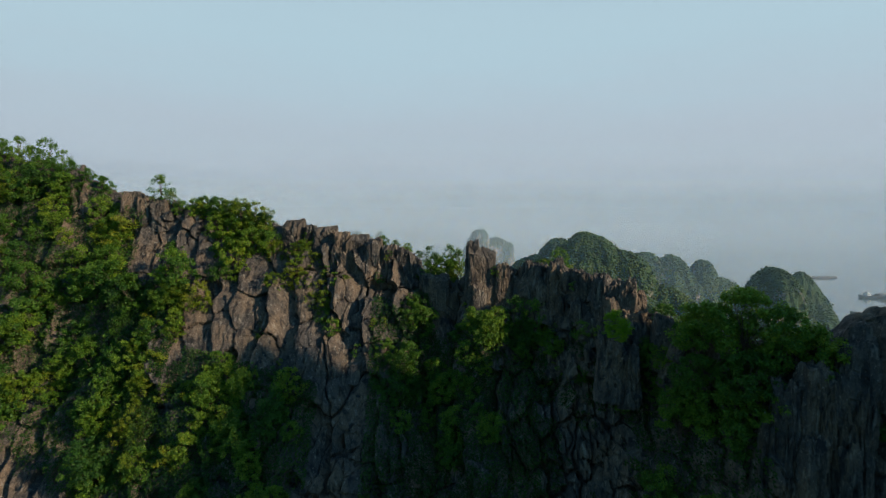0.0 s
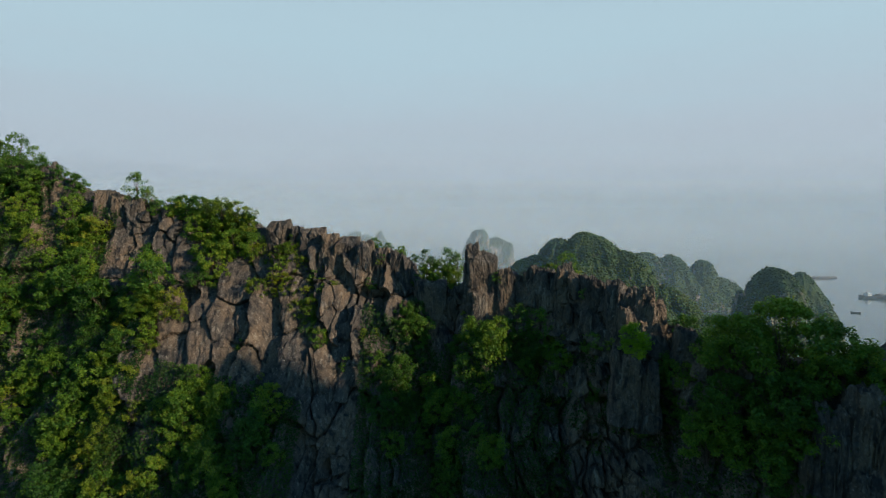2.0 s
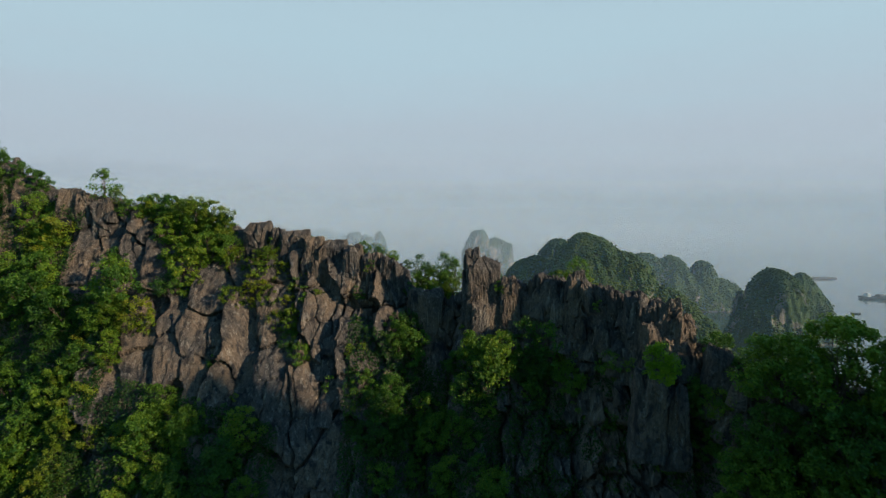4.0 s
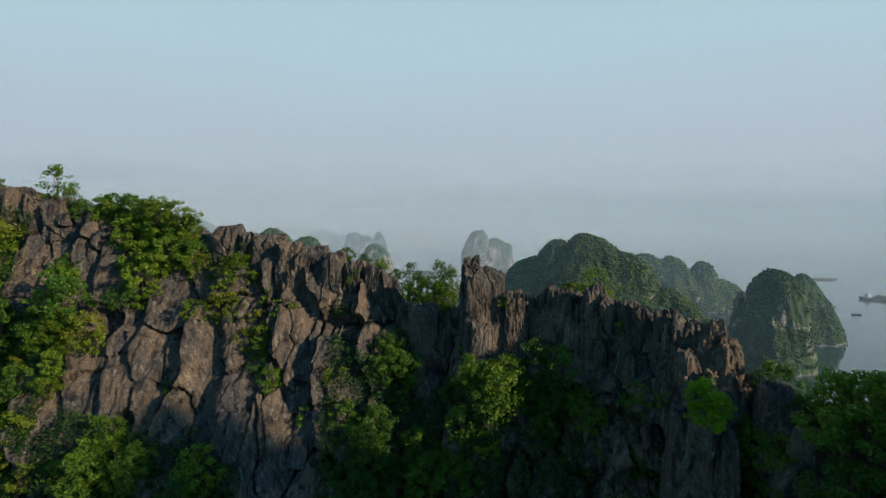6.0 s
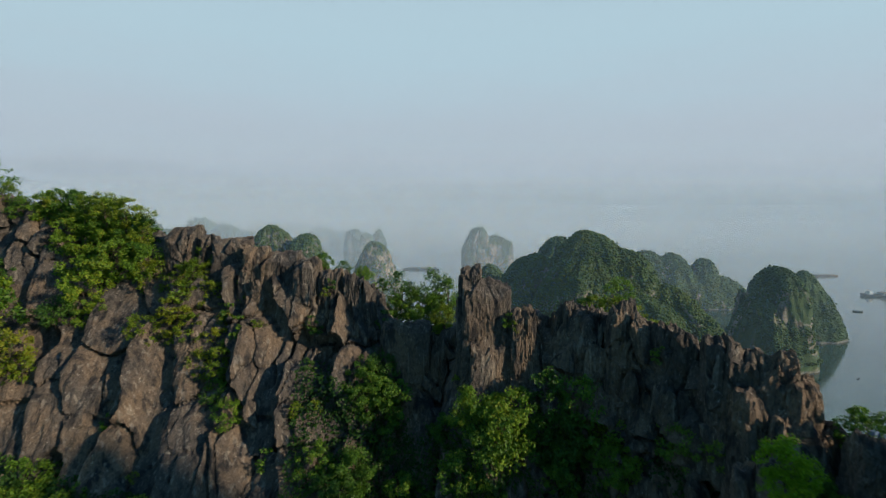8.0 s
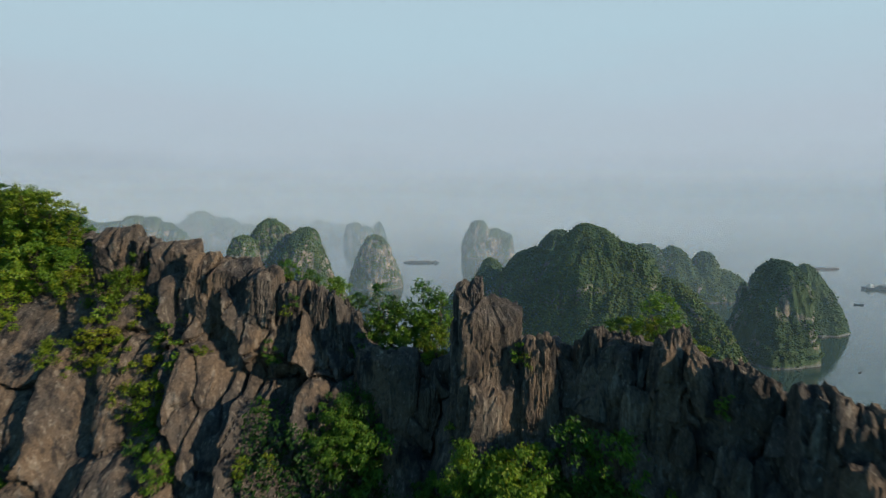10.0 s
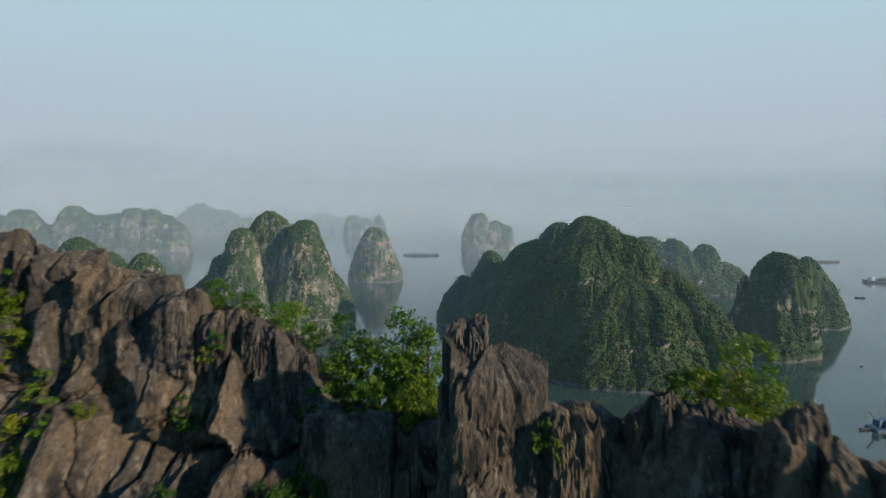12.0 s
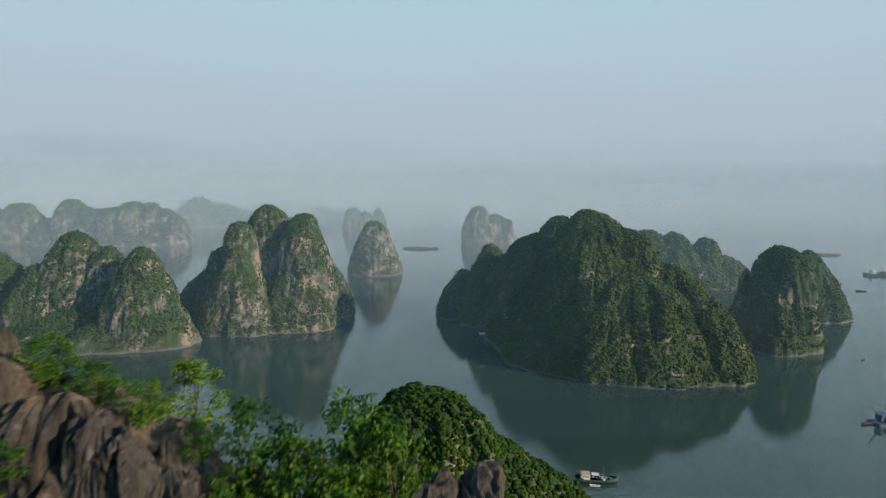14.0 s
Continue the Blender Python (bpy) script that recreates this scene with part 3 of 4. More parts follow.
def build_pinnacles():
    for x, y, top, w, d, h, lean, seed, taper, torn in PINNACLES:
        hero = seed < 60
        ob = part("rock_pinnacle", rock_mesh("rock_pinnacle", w * (1.9 if 140 < seed < 150 else 1.25), d * (1.4 if 140 < seed < 150 else 1.0), h, seed, 96 if hero else 48, 60 if hero else 32, 5.0, taper * 0.7, torn * (0.5 if 50 < seed < 62 else 0.9), lean, 0.10 if seed > 170 else 0.03, LID.get(seed, (0.10 if 50 < seed < 62 else 0.25) * math.sin(seed * 1.7)), 0.05 if seed in LID else 0.13), ridge)
        ob.matrix_basis = pose(x - lean * h, y, top - h, 0, 0, (seed * 37) % 41 - 20)


def build_slabs():
    """Slabs and blocks that stand proud of the face, below the crest."""
    rng = np.random.default_rng(5)
    shapes = [rock_mesh("rock_slab", 0.75 + 0.12 * (k % 3), 0.40, 1.0, 100 + k, 34, 16, 5.0, 0.12 + 0.05 * (k % 4), 0.12, 0.0, 0.02, 0.35 * math.sin(k * 2.1), 0.05) for k in range(14)]
    for count in range(130):
        x, drop, h, k = rng.uniform(-11.5, 6.0), rng.uniform(0.7, 6.0), rng.uniform(0.45, 1.15), int(rng.integers(14))
        _, top, slope = crest(x)
        z = top - drop
        s = h * rng.uniform(0.6, 1.05)
        y = float(face_y(x, z)) + 0.06 - 0.45 * float(fbm(x * 0.22, z * 0.25, 5, 3, 51))
        ob = part("rock_slab", shapes[k], ridge)
        ob.matrix_basis = pose(x, y, z - h * 0.5, -math.degrees(math.atan(float(slope))) * 0.85, rng.normal(0, 8), rng.normal(0, 16)) @ Matrix.Diagonal((s, s * 0.8, h, 1))


def build_crags():
    """Small broken blocks along the lower crest and on the spur."""
    rng = np.random.default_rng(15)
    shapes = [rock_mesh("rock_block", 1.0, 0.9, 1.0, 300 + k, 34, 18, 2.6, 0.35, 0.12, 0.0, 0.04, 0.3 * math.sin(k * 1.3), 0.07) for k in range(8)]
    for x0, x1, count, lift in ((2.5, 6.3, 84, 0.24), (7.4, 10.5, 16, 0.15), (-13.6, -10.8, 12, 0.2), (-20.0, -14.0, 12, 0.25), (-6.0, -1.6, 16, 0.1)):
        for _ in range(count):
            x, k, h = rng.uniform(x0, x1), int(rng.integers(8)), rng.uniform(0.40, 0.85)
            y, top, slope = (float(v) for v in crest(x))
            drop = abs(rng.normal(0, 0.35 if x0 != 2.5 else 0.75))
            s = h * rng.uniform(0.6, 1.0)
            ob = part("rock_block", shapes[k], ridge)
            ob.matrix_basis = pose(x, y - slope * drop + rng.uniform(-0.15, 0.35), top + lift * rng.uniform(0.2, 1.2) - drop - h, rng.normal(-8, 9), rng.normal(0, 12), rng.uniform(0, 360)) @ Matrix.Diagonal((s, s, h, 1))


build_pinnacles()
build_slabs()
build_crags()


# ---- islands ----
def tower_radius(u, block):
    """Plan radius of a tower at the share u of its height: block 1.4 is a cone-like dome, 5 a squared block."""
    return (1 - np.clip(u, 0, 1) ** block) ** (0.42 if block > 2.6 else 0.58)


def tower_grid(cx, cy, rx, ry, h, block, seed, cell):
    """The weathered side and top of one rock tower as a grid of points: round it, then up it."""
    n = int(np.clip(2 * math.pi * (rx + ry) * 0.5 / cell, 28, 300))
    m = int(np.clip((h + 0.7 * min(rx, ry)) / cell, 14, 110))
    a = np.linspace(0, 2 * math.pi, n, endpoint=False)
    th = np.linspace(-0.06, 0.5 * math.pi, m)
    A, T = np.meshgrid(a, th, indexing="ij")
    up = np.clip(np.sin(np.maximum(T, 0)), 0, 1) ** (2 / block)
    r = tower_radius(up, block) * (1 - 0.26 * up)
    r[:, -1] = 0.0
    ca, sa = np.cos(A), np.sin(A)
    se = (np.abs(ca) ** 2.6 + np.abs(sa) ** 2.6) ** (-1 / 2.6)
    x, y, z = cx + rx * r * ca * se, cy + ry * r * sa * se, h * up - np.where(T < 0, 5.0, 0.0)
    g = 0.42 * min(rx, ry) + 3.0
    out = 0.28 * g * fbm(x / (1.5 * g), y / (1.5 * g), z / (2.4 * g), 4, seed)
    out = out - 0.09 * g * np.clip(1 - 3.2 * np.abs(fbm(x / (1.3 * g), y / (1.3 * g), z / (5.0 * g), 2, seed + 4)), 0, 1)
    # upright ribs and blocks of the cliff
    f1, f2, who = cells(A * (rx + ry) * 0.5 / (0.55 * g) + 0.5 * vnoise(x / g, y / g, z / g, seed + 7), z / (1.4 * g) + 0.6 * vnoise(x / g, y / g, 0, seed + 8), seed + 9)
    out = out + 0.20 * g * (who - 0.5) - 0.09 * g * np.clip(1 - (f2 - f1) / 0.16, 0, 1)
    out = out + 0.9 * fbm(x / 4.5, y / 4.5, z / 7.0, 3, seed + 12)
    out = out * np.clip(r * 2.2, 0, 1)
    x, y = x + out * ca, y + out * sa
    z = z + np.clip(1 - r, 0, 1) * up * (0.15 * g * fbm(x / (0.7 * g), y / (0.7 * g), seed, 3, seed + 15) + 0.5 * fbm(x / 3.5, y / 3.5, seed, 2, seed + 16))
    z[:, -1] = z[:, -2].mean()
    x[:, -1], y[:, -1] = x[:, -2].mean(), y[:, -2].mean()
    return np.stack([x, y, z], -1)


def build_island(towers, seed, cell, crown, crowns, leaves, label, bare, woods, leaf=0.17):
    """Overlapping rock towers make the island; its woods are crowns of many small leaf tufts."""
    thing = tagged(new("island"), label, "island", BAY)
    home = Vector((towers[0][0], towers[0][1], 0))
    thing.location = home
    back = Matrix.Translation(-home)
    grids = [tower_grid(*row, seed + 20 * k, cell) for k, row in enumerate(towers)]
    points, ways, weights = [], [], []
    for k, V in enumerate(grids):
        n, m = V.shape[:2]
        ob = part("rock", mesh_data("rock", V.reshape(-1, 3), ring_faces(n, m), GREEN_CLIFF if bare < 0.32 else CLIFF), thing)
        ob.matrix_parent_inverse = back
        along, up = np.roll(V, -1, 0) - V, np.gradient(V, axis=1)
        nrm = np.cross(along, up)
        area = np.linalg.norm(nrm, axis=-1)
        nrm = nrm / (area[..., None] + 1e-9)
        x, y, z = V[..., 0], V[..., 1], V[..., 2]
        cover = fbm(x / 24, y / 24, z / 20, 3, seed + 8) * 0.62 + 0.5 + 0.60 * (nrm[..., 2] - 0.40)
        share = np.clip((cover - bare + 0.13) / 0.22, 0, 1) ** 2
        share = np.where(z > 2.0, share, 0) * np.where(nrm[..., 1] > 0.35, 0.3, 1.0)   # thinner woods on the far slopes
        for j, (cx, cy, rx, ry, h, block) in enumerate(towers):   # not where another tower covers it
            if j != k:
                share = np.where((np.hypot((x - cx) / rx, (y - cy) / ry) < 0.84 * (1 - 0.26 * z / h) * tower_radius(np.clip(z / h, 0, 1), block)) & (z < h * 0.95), 0, share)
        points.append(V.reshape(-1, 3)), ways.append(nrm.reshape(-1, 3)), weights.append((area * share).ravel())
    points, ways, weights = np.concatenate(points), np.concatenate(ways), np.concatenate(weights)
    rng = np.random.default_rng(seed)
    pick = rng.choice(len(weights), crowns, p=weights / weights.sum())
    size = crown * rng.uniform(0.5, 1.5, crowns)
    slip = rng.normal(0, cell * 0.5, (crowns, 3))
    slip -= ways[pick] * (slip * ways[pick]).sum(1, keepdims=True)
    at = points[pick] + slip + (ways[pick] * 0.05 + np.array([0, 0, 0.10])) * size[:, None]
    at[:, 2] = np.maximum(at[:, 2], 1.6)
    # each crown is an uneven clump with loose leaf tufts round it
    ball, sides = clump_shape()
    lump = ball[None] * rng.uniform(0.62, 1.22, (crowns, len(ball), 1)) * size[:, None, None] * np.array([1, 1, 0.85])
    lumps = (at[:, None, :] + lump).reshape(-1, 3)
    sides = (np.arange(crowns)[:, None, None] * len(ball) + sides[None]).reshape(-1, 3)
    way = rng.normal(0, 1, (crowns, leaves, 3))
    way /= np.linalg.norm(way, axis=-1, keepdims=True)
    way[..., 2] = np.abs(way[..., 2]) * 0.9 - 0.15
    centre = at[:, None, :] + way * (size[:, None, None] * rng.uniform(0.75, 1.05, (crowns, leaves, 1)))
    v, q = tufts(centre.reshape(-1, 3), way.reshape(-1, 3), np.repeat(size, leaves) * leaf, rng)
    q = np.concatenate([q[:, [0, 1, 2]], q[:, [0, 2, 3]]]) + len(lumps)
    me = mesh_data("forest_cover", np.concatenate([lumps, v]), np.concatenate([sides, q]), woods, True)
    ob = part("forest_cover", me, thing, "dense dark-green forest and scrub")
    ob["kind"] = "stuff"
    ob.matrix_parent_inverse = back
    return thing


def clump_shape():
    """Corners and triangles of a twenty-sided ball."""
    g = (1 + math.sqrt(5)) / 2
    v = np.array([p for a in (-1, 1) for b in (-g, g) for p in ((0, a, b), (a, b, 0), (b, 0, a))], float)
    v /= np.linalg.norm(v[0])
    near = [[np.linalg.norm(p - q) < 1.1 for q in v] for p in v]
    f = [(i, j, k) for i in range(12) for j in range(i + 1, 12) for k in range(j + 1, 12) if near[i][j] and near[j][k] and near[i][k]]
    f = [(i, j, k) if np.dot(np.cross(v[j] - v[i], v[k] - v[i]), v[i]) > 0 else (i, k, j) for i, j, k in f]
    return v, np.array(f)


def tufts(centre, way, size, rng, long=1.5):
    """A folded leaf blade of four corners at each centre, facing roughly its way."""
    n = len(centre)
    nn = way + rng.normal(0, 0.55, (n, 3))
    nn /= np.linalg.norm(nn, axis=1, keepdims=True)
    a = np.cross(nn, rng.normal(0, 1, (n, 3)))
    a /= np.linalg.norm(a, axis=1, keepdims=True) + 1e-9
    b = np.cross(nn, a)
    s = (size * rng.uniform(0.7, 1.3, n))[:, None]
    bend = nn * s * 0.25
    v = np.stack([centre - a * s * long - bend, centre - b * s * 0.75, centre + a * s * long - bend, centre + b * s * 0.75], 1)
    return v.reshape(-1, 3), np.arange(n * 4).reshape(n, 4)


DARK = "steep karst island with dense forest and pale cliffs"
BAY = "karst islands in the bay"


def isle(label, seed, cell, crown, crowns, leaves, bare, towers, woods=None):
    build_island(towers, seed, cell, crown, crowns, leaves, label, bare, woods or FOREST)


# towers: x, y, half width, half depth, height, block
isle("large steep karst island covered in dense green forest", 11, 1.9, 0.85, 36000, 3, 0.10,
     [(117, 462, 64, 84, 106, 2.1), (46, 546, 28, 36, 72, 2.0), (22, 574, 26, 26, 46, 1.8), (68, 505, 27, 56, 54, 2.2), (78, 482, 42, 54, 85, 3.2), (108, 545, 32, 34, 97, 3.2),
      (139, 446, 40, 58, 93, 2.6), (164, 425, 42, 56, 67, 2.6), (180, 408, 28, 46, 51, 2.6), (132, 416, 60, 56, 66, 2.0), (86, 452, 44, 62, 50, 1.8), (172, 392, 24, 30, 24, 1.6)])
isle("karst island with pale cliff faces and dark forest", 23, 1.8, 0.85, 13000, 3, 0.33,
     [(-163, 562, 38, 32, 107, 3.0), (-148, 558, 40, 28, 88, 3.2), (-126, 548, 29, 36, 100, 3.0), (-181, 540, 24, 32, 93, 3.0), (-203, 548, 15, 22, 68, 5.0), (-214, 566, 46, 36, 50, 1.5), (-176, 516, 34, 30, 74, 1.5),
      (-130, 532, 38, 32, 58, 1.5), (-108, 586, 22, 34, 46, 2.0), (-152, 522, 44, 26, 34, 1.5)])
isle("karst island with bare buff cliffs above a thin shore", 31, 1.8, 0.85, 10500, 3, 0.33,
     [(-238, 474, 33, 34, 76, 2.0), (-314, 512, 42, 42, 86, 2.4), (-282, 505, 34, 36, 74, 2.0), (-228, 468, 34, 28, 48, 1.7), (-340, 500, 36, 36, 60, 1.8), (-262, 452, 34, 18, 20, 1.6), (-300, 478, 46, 26, 26, 1.6)])
isle(DARK, 37, 2.4, 1.3, 2200, 4, 0.30, [(-396, 527, 34, 34, 68, 2.2), (-425, 537, 40, 40, 74, 2.4), (-388, 508, 30, 26, 36, 1.7)])
isle("tower-shaped karst islet with a buff cliff", 41, 2.0, 1.3, 1200, 4, 0.55, [(-99, 862, 30, 30, 76, 4.2), (-84, 866, 28, 26, 56, 2.4), (-113, 864, 24, 24, 58, 2.6), (-98, 858, 37, 30, 26, 1.8)])
isle("steep karst island with streaked cliffs and green scrub", 47, 1.8, 0.85, 8500, 3, 0.30,
     [(271, 470, 21, 38, 77, 4.2), (256, 464, 22, 38, 60, 2.4), (350, 562, 36, 30, 64, 1.3), (258, 500, 7, 9, 55, 3.0), (262, 520, 9, 10, 22, 3.0), (283, 478, 13, 34, 71, 4.0), (300, 520, 12, 28, 56, 2.2)])
isle("low karst island with a long green shoulder", 53, 2.6, 1.3, 5200, 3, 0.02, [(268, 762, 52, 44, 70, 2.4), (300, 757, 40, 40, 68, 2.6), (341, 757, 22, 30, 60, 3.2), (362, 750, 42, 28, 38, 1.7), (320, 745, 56, 30, 40, 1.8)])
isle("blocky karst islet far out in the haze", 61, 3.0, 2.0, 900, 4, 0.50, [(88, 1357, 36, 36, 86, 3.6), (124, 1357, 46, 36, 66, 3.0), (150, 1357, 21, 30, 56, 5.0), (70, 1354, 24, 30, 64, 4.0)])
isle("long chain of karst cliffs far out in the haze", 67, 3.6, 2.2, 4500, 3, 0.50,
     [(-700, 1327, 46, 46, 97, 3.4), (-847, 1347, 46, 50, 102, 4.0), (-778, 1337, 44, 46, 80, 3.4), (-655, 1327, 30, 40, 96, 3.6), (-597, 1317, 30, 36, 66, 3.4), (-625, 1327, 40, 40, 82, 3.0), (-972, 1357, 56, 50, 94, 3.4), (-1045, 1357, 50, 50, 88, 4.0), (-1120, 1357, 60, 50, 80, 3.0),
      (-740, 1325, 60, 42, 85, 3.0), (-812, 1336, 46, 42, 86, 3.0), (-700, 1310, 110, 40, 38, 2.0), (-900, 1345, 70, 40, 60, 2.4), (-1010, 1350, 110, 40, 50, 2.4)])
isle(DARK, 71, 6.0, 5.0, 700, 10, 0.4, [(-814, 1967, 80, 60, 100, 2.6), (-730, 1967, 80, 60, 78, 2.6), (-648, 1947, 58, 50, 54, 2.6)])
isle(DARK, 73, 6.0, 5.0, 300, 10, 0.4, [(-469, 2267, 70, 50, 63, 2.6), (-404, 2267, 52, 50, 44, 2.6)])
isle("pair of small karst islets in the haze", 79, 4.0, 4.0, 350, 10, 0.45, [(-273, 1817, 36, 36, 67, 3.4), (-240, 1817, 32, 36, 57, 3.0), (-200, 1837, 26, 30, 69, 2.2)])
isle(DARK, 83, 9.0, 8.0, 240, 8, 0.4, [(-277, 3417, 120, 60, 84, 2.4), (-178, 3417, 80, 60, 66, 2.4)])
isle(DARK, 89, 8.0, 7.0, 140, 8, 0.4, [(-40, 3017, 58, 50, 84, 3.0)])
isle(DARK, 91, 9.0, 8.0, 240, 8, 0.4, [(-858, 2917, 150, 60, 74, 2.4), (-717, 2917, 110, 60, 60, 2.4)])
isle("small steep hill with dense dark-green forest", 101, 1.0, 0.75, 11000, 14, -0.3, [(-5, 191, 33, 26, 59.5, 3.2), (13, 193, 30, 24, 45, 1.9), (-19, 197, 22, 22, 49, 2.4), (28, 200, 30, 24, 33, 1.7)], HILL_LEAF)


# ---- plants ----
def tube(points, radii, sides=6):
    """A bent, tapering limb."""
    verts, faces = [], []
    points = [Vector(p) for p in points]
    for i, p in enumerate(points):
        way = (points[min(i + 1, len(points) - 1)] - points[max(i - 1, 0)]).normalized()
        side = way.orthogonal().normalized()
        other = way.cross(side)
        for k in range(sides):
            a = 2 * math.pi * k / sides
            verts.append(p + (side * math.cos(a) + other * math.sin(a)) * radii[i])
    for i in range(len(points) - 1):
        for k in range(sides):
            a, b = i * sides + k, i * sides + (k + 1) % sides
            faces.append((a, b, b + sides, a + sides))
    return verts, faces


def plant(name, seed, width, height, clumps, leaves, leaf, mat, label, trunk=0.25, clump=0.24, long=1.5, hang=0.0):
    """A shrub or small tree: forked stem, and a crown of leaf clumps with gaps. Its foot is the origin."""
    rng = np.random.default_rng(seed)
    thing = tagged(new(name), label, "tree" if name == "tree" else "shrub")
    tips = []
    for _ in range(clumps):
        a, r = rng.uniform(0, 2 * math.pi), math.sqrt(rng.uniform(0, 1))
        z = rng.uniform(0, 1)
        fat = math.sqrt(max(1 - (2 * z - 0.9) ** 2 / 1.25, 0.08))
        tips.append((0.5 * width * r * fat * math.cos(a), 0.5 * width * r * fat * math.sin(a), height * (trunk + (1 - trunk) * z)))
    vs, fs = [], []
    for k, tip in enumerate(tips):
        if k % 4 and clumps > 14:
            continue
        fork = Vector((tip[0] * 0.15, tip[1] * 0.15, tip[2] * rng.uniform(0.25, 0.5)))
        mid = fork.lerp(Vector(tip), 0.5) + Vector(rng.normal(0, 0.03 * width, 3))
        thick = 0.008 * height + 0.003
        v, f = tube([(0, 0, -0.15), fork, mid, tip], [thick, thick * 0.75, thick * 0.45, thick * 0.2], 5)
        fs += [tuple(i + len(vs) for i in q) for q in f]
        vs += v
    part("stem", mesh_data("stem", np.array(vs), np.array(fs), BARK), thing)
    tip = np.repeat(np.array(tips), leaves, 0)
    n = len(tip)
    way = rng.normal(0, 1, (n, 3))
    way /= np.linalg.norm(way, axis=1, keepdims=True)
    spread = clump * width * np.repeat(rng.uniform(0.6, 1.25, clumps), leaves)[:, None]
    centre = tip + way * spread * rng.uniform(0.25, 1.0, (n, 1)) ** 0.6 * np.array([1, 1, 0.75])
    centre[:, 2] -= hang * rng.uniform(0, 1, n) ** 2
    face = way * 0.6 + np.array([0, 0, 0.6])
    v, f = tufts(centre, face, np.full(n, leaf), rng, long)
    part("crown", mesh_data("crown", v, f, mat, False), thing)
    return thing


GREEN = "dense green broad-leaved shrub rooted in the rock"
YELLOWISH = "yellow-green shrub growing from a rock joint"
BUSHES = [plant("shrub", 201 + k, 1.0, 0.8 + 0.12 * (k % 3), 44, 84, 0.015 + 0.0025 * (k % 3), LEAF, GREEN, 0.05, 0.13) for k in range(6)]
GOLDEN = [plant("shrub", 221 + k, 1.0, 0.9, 34, 44, 0.017, YELLOW_LEAF, YELLOWISH, 0.05, 0.12, 2.1) for k in range(3)]
LOOSE = [plant("shrub", 231 + k, 0.95, 1.2, 64, 20, 0.021, LEAF, "thin open shrub with small leaves on the rock crest", 0.12, 0.13, 1.9) for k in range(3)]
TREES = [plant("tree", 241 + k, 2.0, 1.7, 90, 95, 0.026, LEAF, "spreading broad-leaved tree with layered dark-green crown", 0.2, 0.085, 1.5, 0.08) for k in range(3)]
SPRIGS = [plant("small_plant", 251 + k, 0.5, 0.55, 12, 26, 0.02, (LEAF, YELLOW_LEAF)[k % 2], "small leafy plant in a crack of the rock", 0.15, 0.2, 2.0) for k in range(4)]
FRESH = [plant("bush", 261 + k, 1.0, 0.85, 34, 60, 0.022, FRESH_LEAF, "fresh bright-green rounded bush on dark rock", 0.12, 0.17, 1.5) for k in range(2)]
ORIGINALS = FRESH + BUSHES + GOLDEN + LOOSE + TREES + SPRIGS
used = set()


def grow(kind, x, y, z, size, turn, lean=0.0, group="shrubs on the ridge"):
    """Plants a copy, or the first of its kind itself."""
    m = pose(x, y, z, lean, 0, turn)
    ob = kind if kind.name not in used else copy_thing(kind, m)
    used.add(kind.name)
    ob.matrix_basis = m @ Matrix.Diagonal((size, size, size, 1))
    ob["group"] = group
    return ob


def on_face(x, drop):
    """A point of the near face, that far below the crest."""
    y, top, slope = (float(v) for v in crest(x))
    z = top - drop
    relief = float(rough_rock(np.array([x]), np.array([z]))[0]) * min(max(drop / 0.5, 0.35), 1) + 0.45 * float(fbm(x * 0.22, z * 0.25, 5, 3, 51))
    return x, y - slope * drop - relief, z


def scatter(rng, kinds, count, xs, drops, sizes, keep=None):
    for _ in range(count):
        x, drop = rng.uniform(*xs), rng.uniform(*drops)
        size, turn = rng.uniform(*sizes), rng.uniform(0, 360)
        kind = kinds[int(rng.integers(len(kinds)))]
        if keep is not None and not keep(x, drop):
            continue
        px, py, pz = on_face(x, drop)
        grow(kind, px, py - 0.02, pz - 0.12 * size, size, turn, rng.uniform(10, 32))


def patchy(seed, level, scale=0.45):
    return lambda x, d: float(fbm(x * scale, d * scale, 1, 3, seed)) > level


def undergrowth(seed, count, areas, leaf, label):
    """Creepers and low scrub that cover the rock in patches, too many to count."""
    rng = np.random.default_rng(seed)
    cs, ws = [], []
    for x0, x1, d0, d1, level, share in areas:
        n = int(count * share)
        x, d = rng.uniform(x0, x1, n), rng.uniform(d0, d1, n)
        keep = fbm(x * 0.5, d * 0.5, 1, 3, seed) + 0.35 * fbm(x * 2.2, d * 2.2, 1, 2, seed + 1) > level
        x, d = x[keep], d[keep]
        y, top, slope = crest(x)
        z = top - d
        lump = 0.14 + 0.22 * fbm(x * 1.7, d * 1.7, 2, 3, seed + 2)
        relief = rough_rock(x, z) * np.clip(d / 0.5, 0.35, 1) + 0.45 * fbm(x * 0.22, z * 0.25, 5, 3, 51)
        out = np.clip(lump, 0.0, 1) * rng.uniform(0.2, 1.25, len(x))
        cs.append(np.stack([x, y - slope * d - relief - out, z + 0.3 * out], -1))
        ws.append(np.stack([0.5 * fbm(x * 1.7, d * 1.7, 7, 2, 3), -0.6 + 0 * x, 0.6 + 0 * x], -1))
    c, w = np.concatenate(cs), np.concatenate(ws)
    v, f = tufts(c, w, np.full(len(c), leaf), rng)
    tagged(new("undergrowth", mesh_data("undergrowth", v, f, SCRUB, False)), label, "undergrowth", kind="stuff")


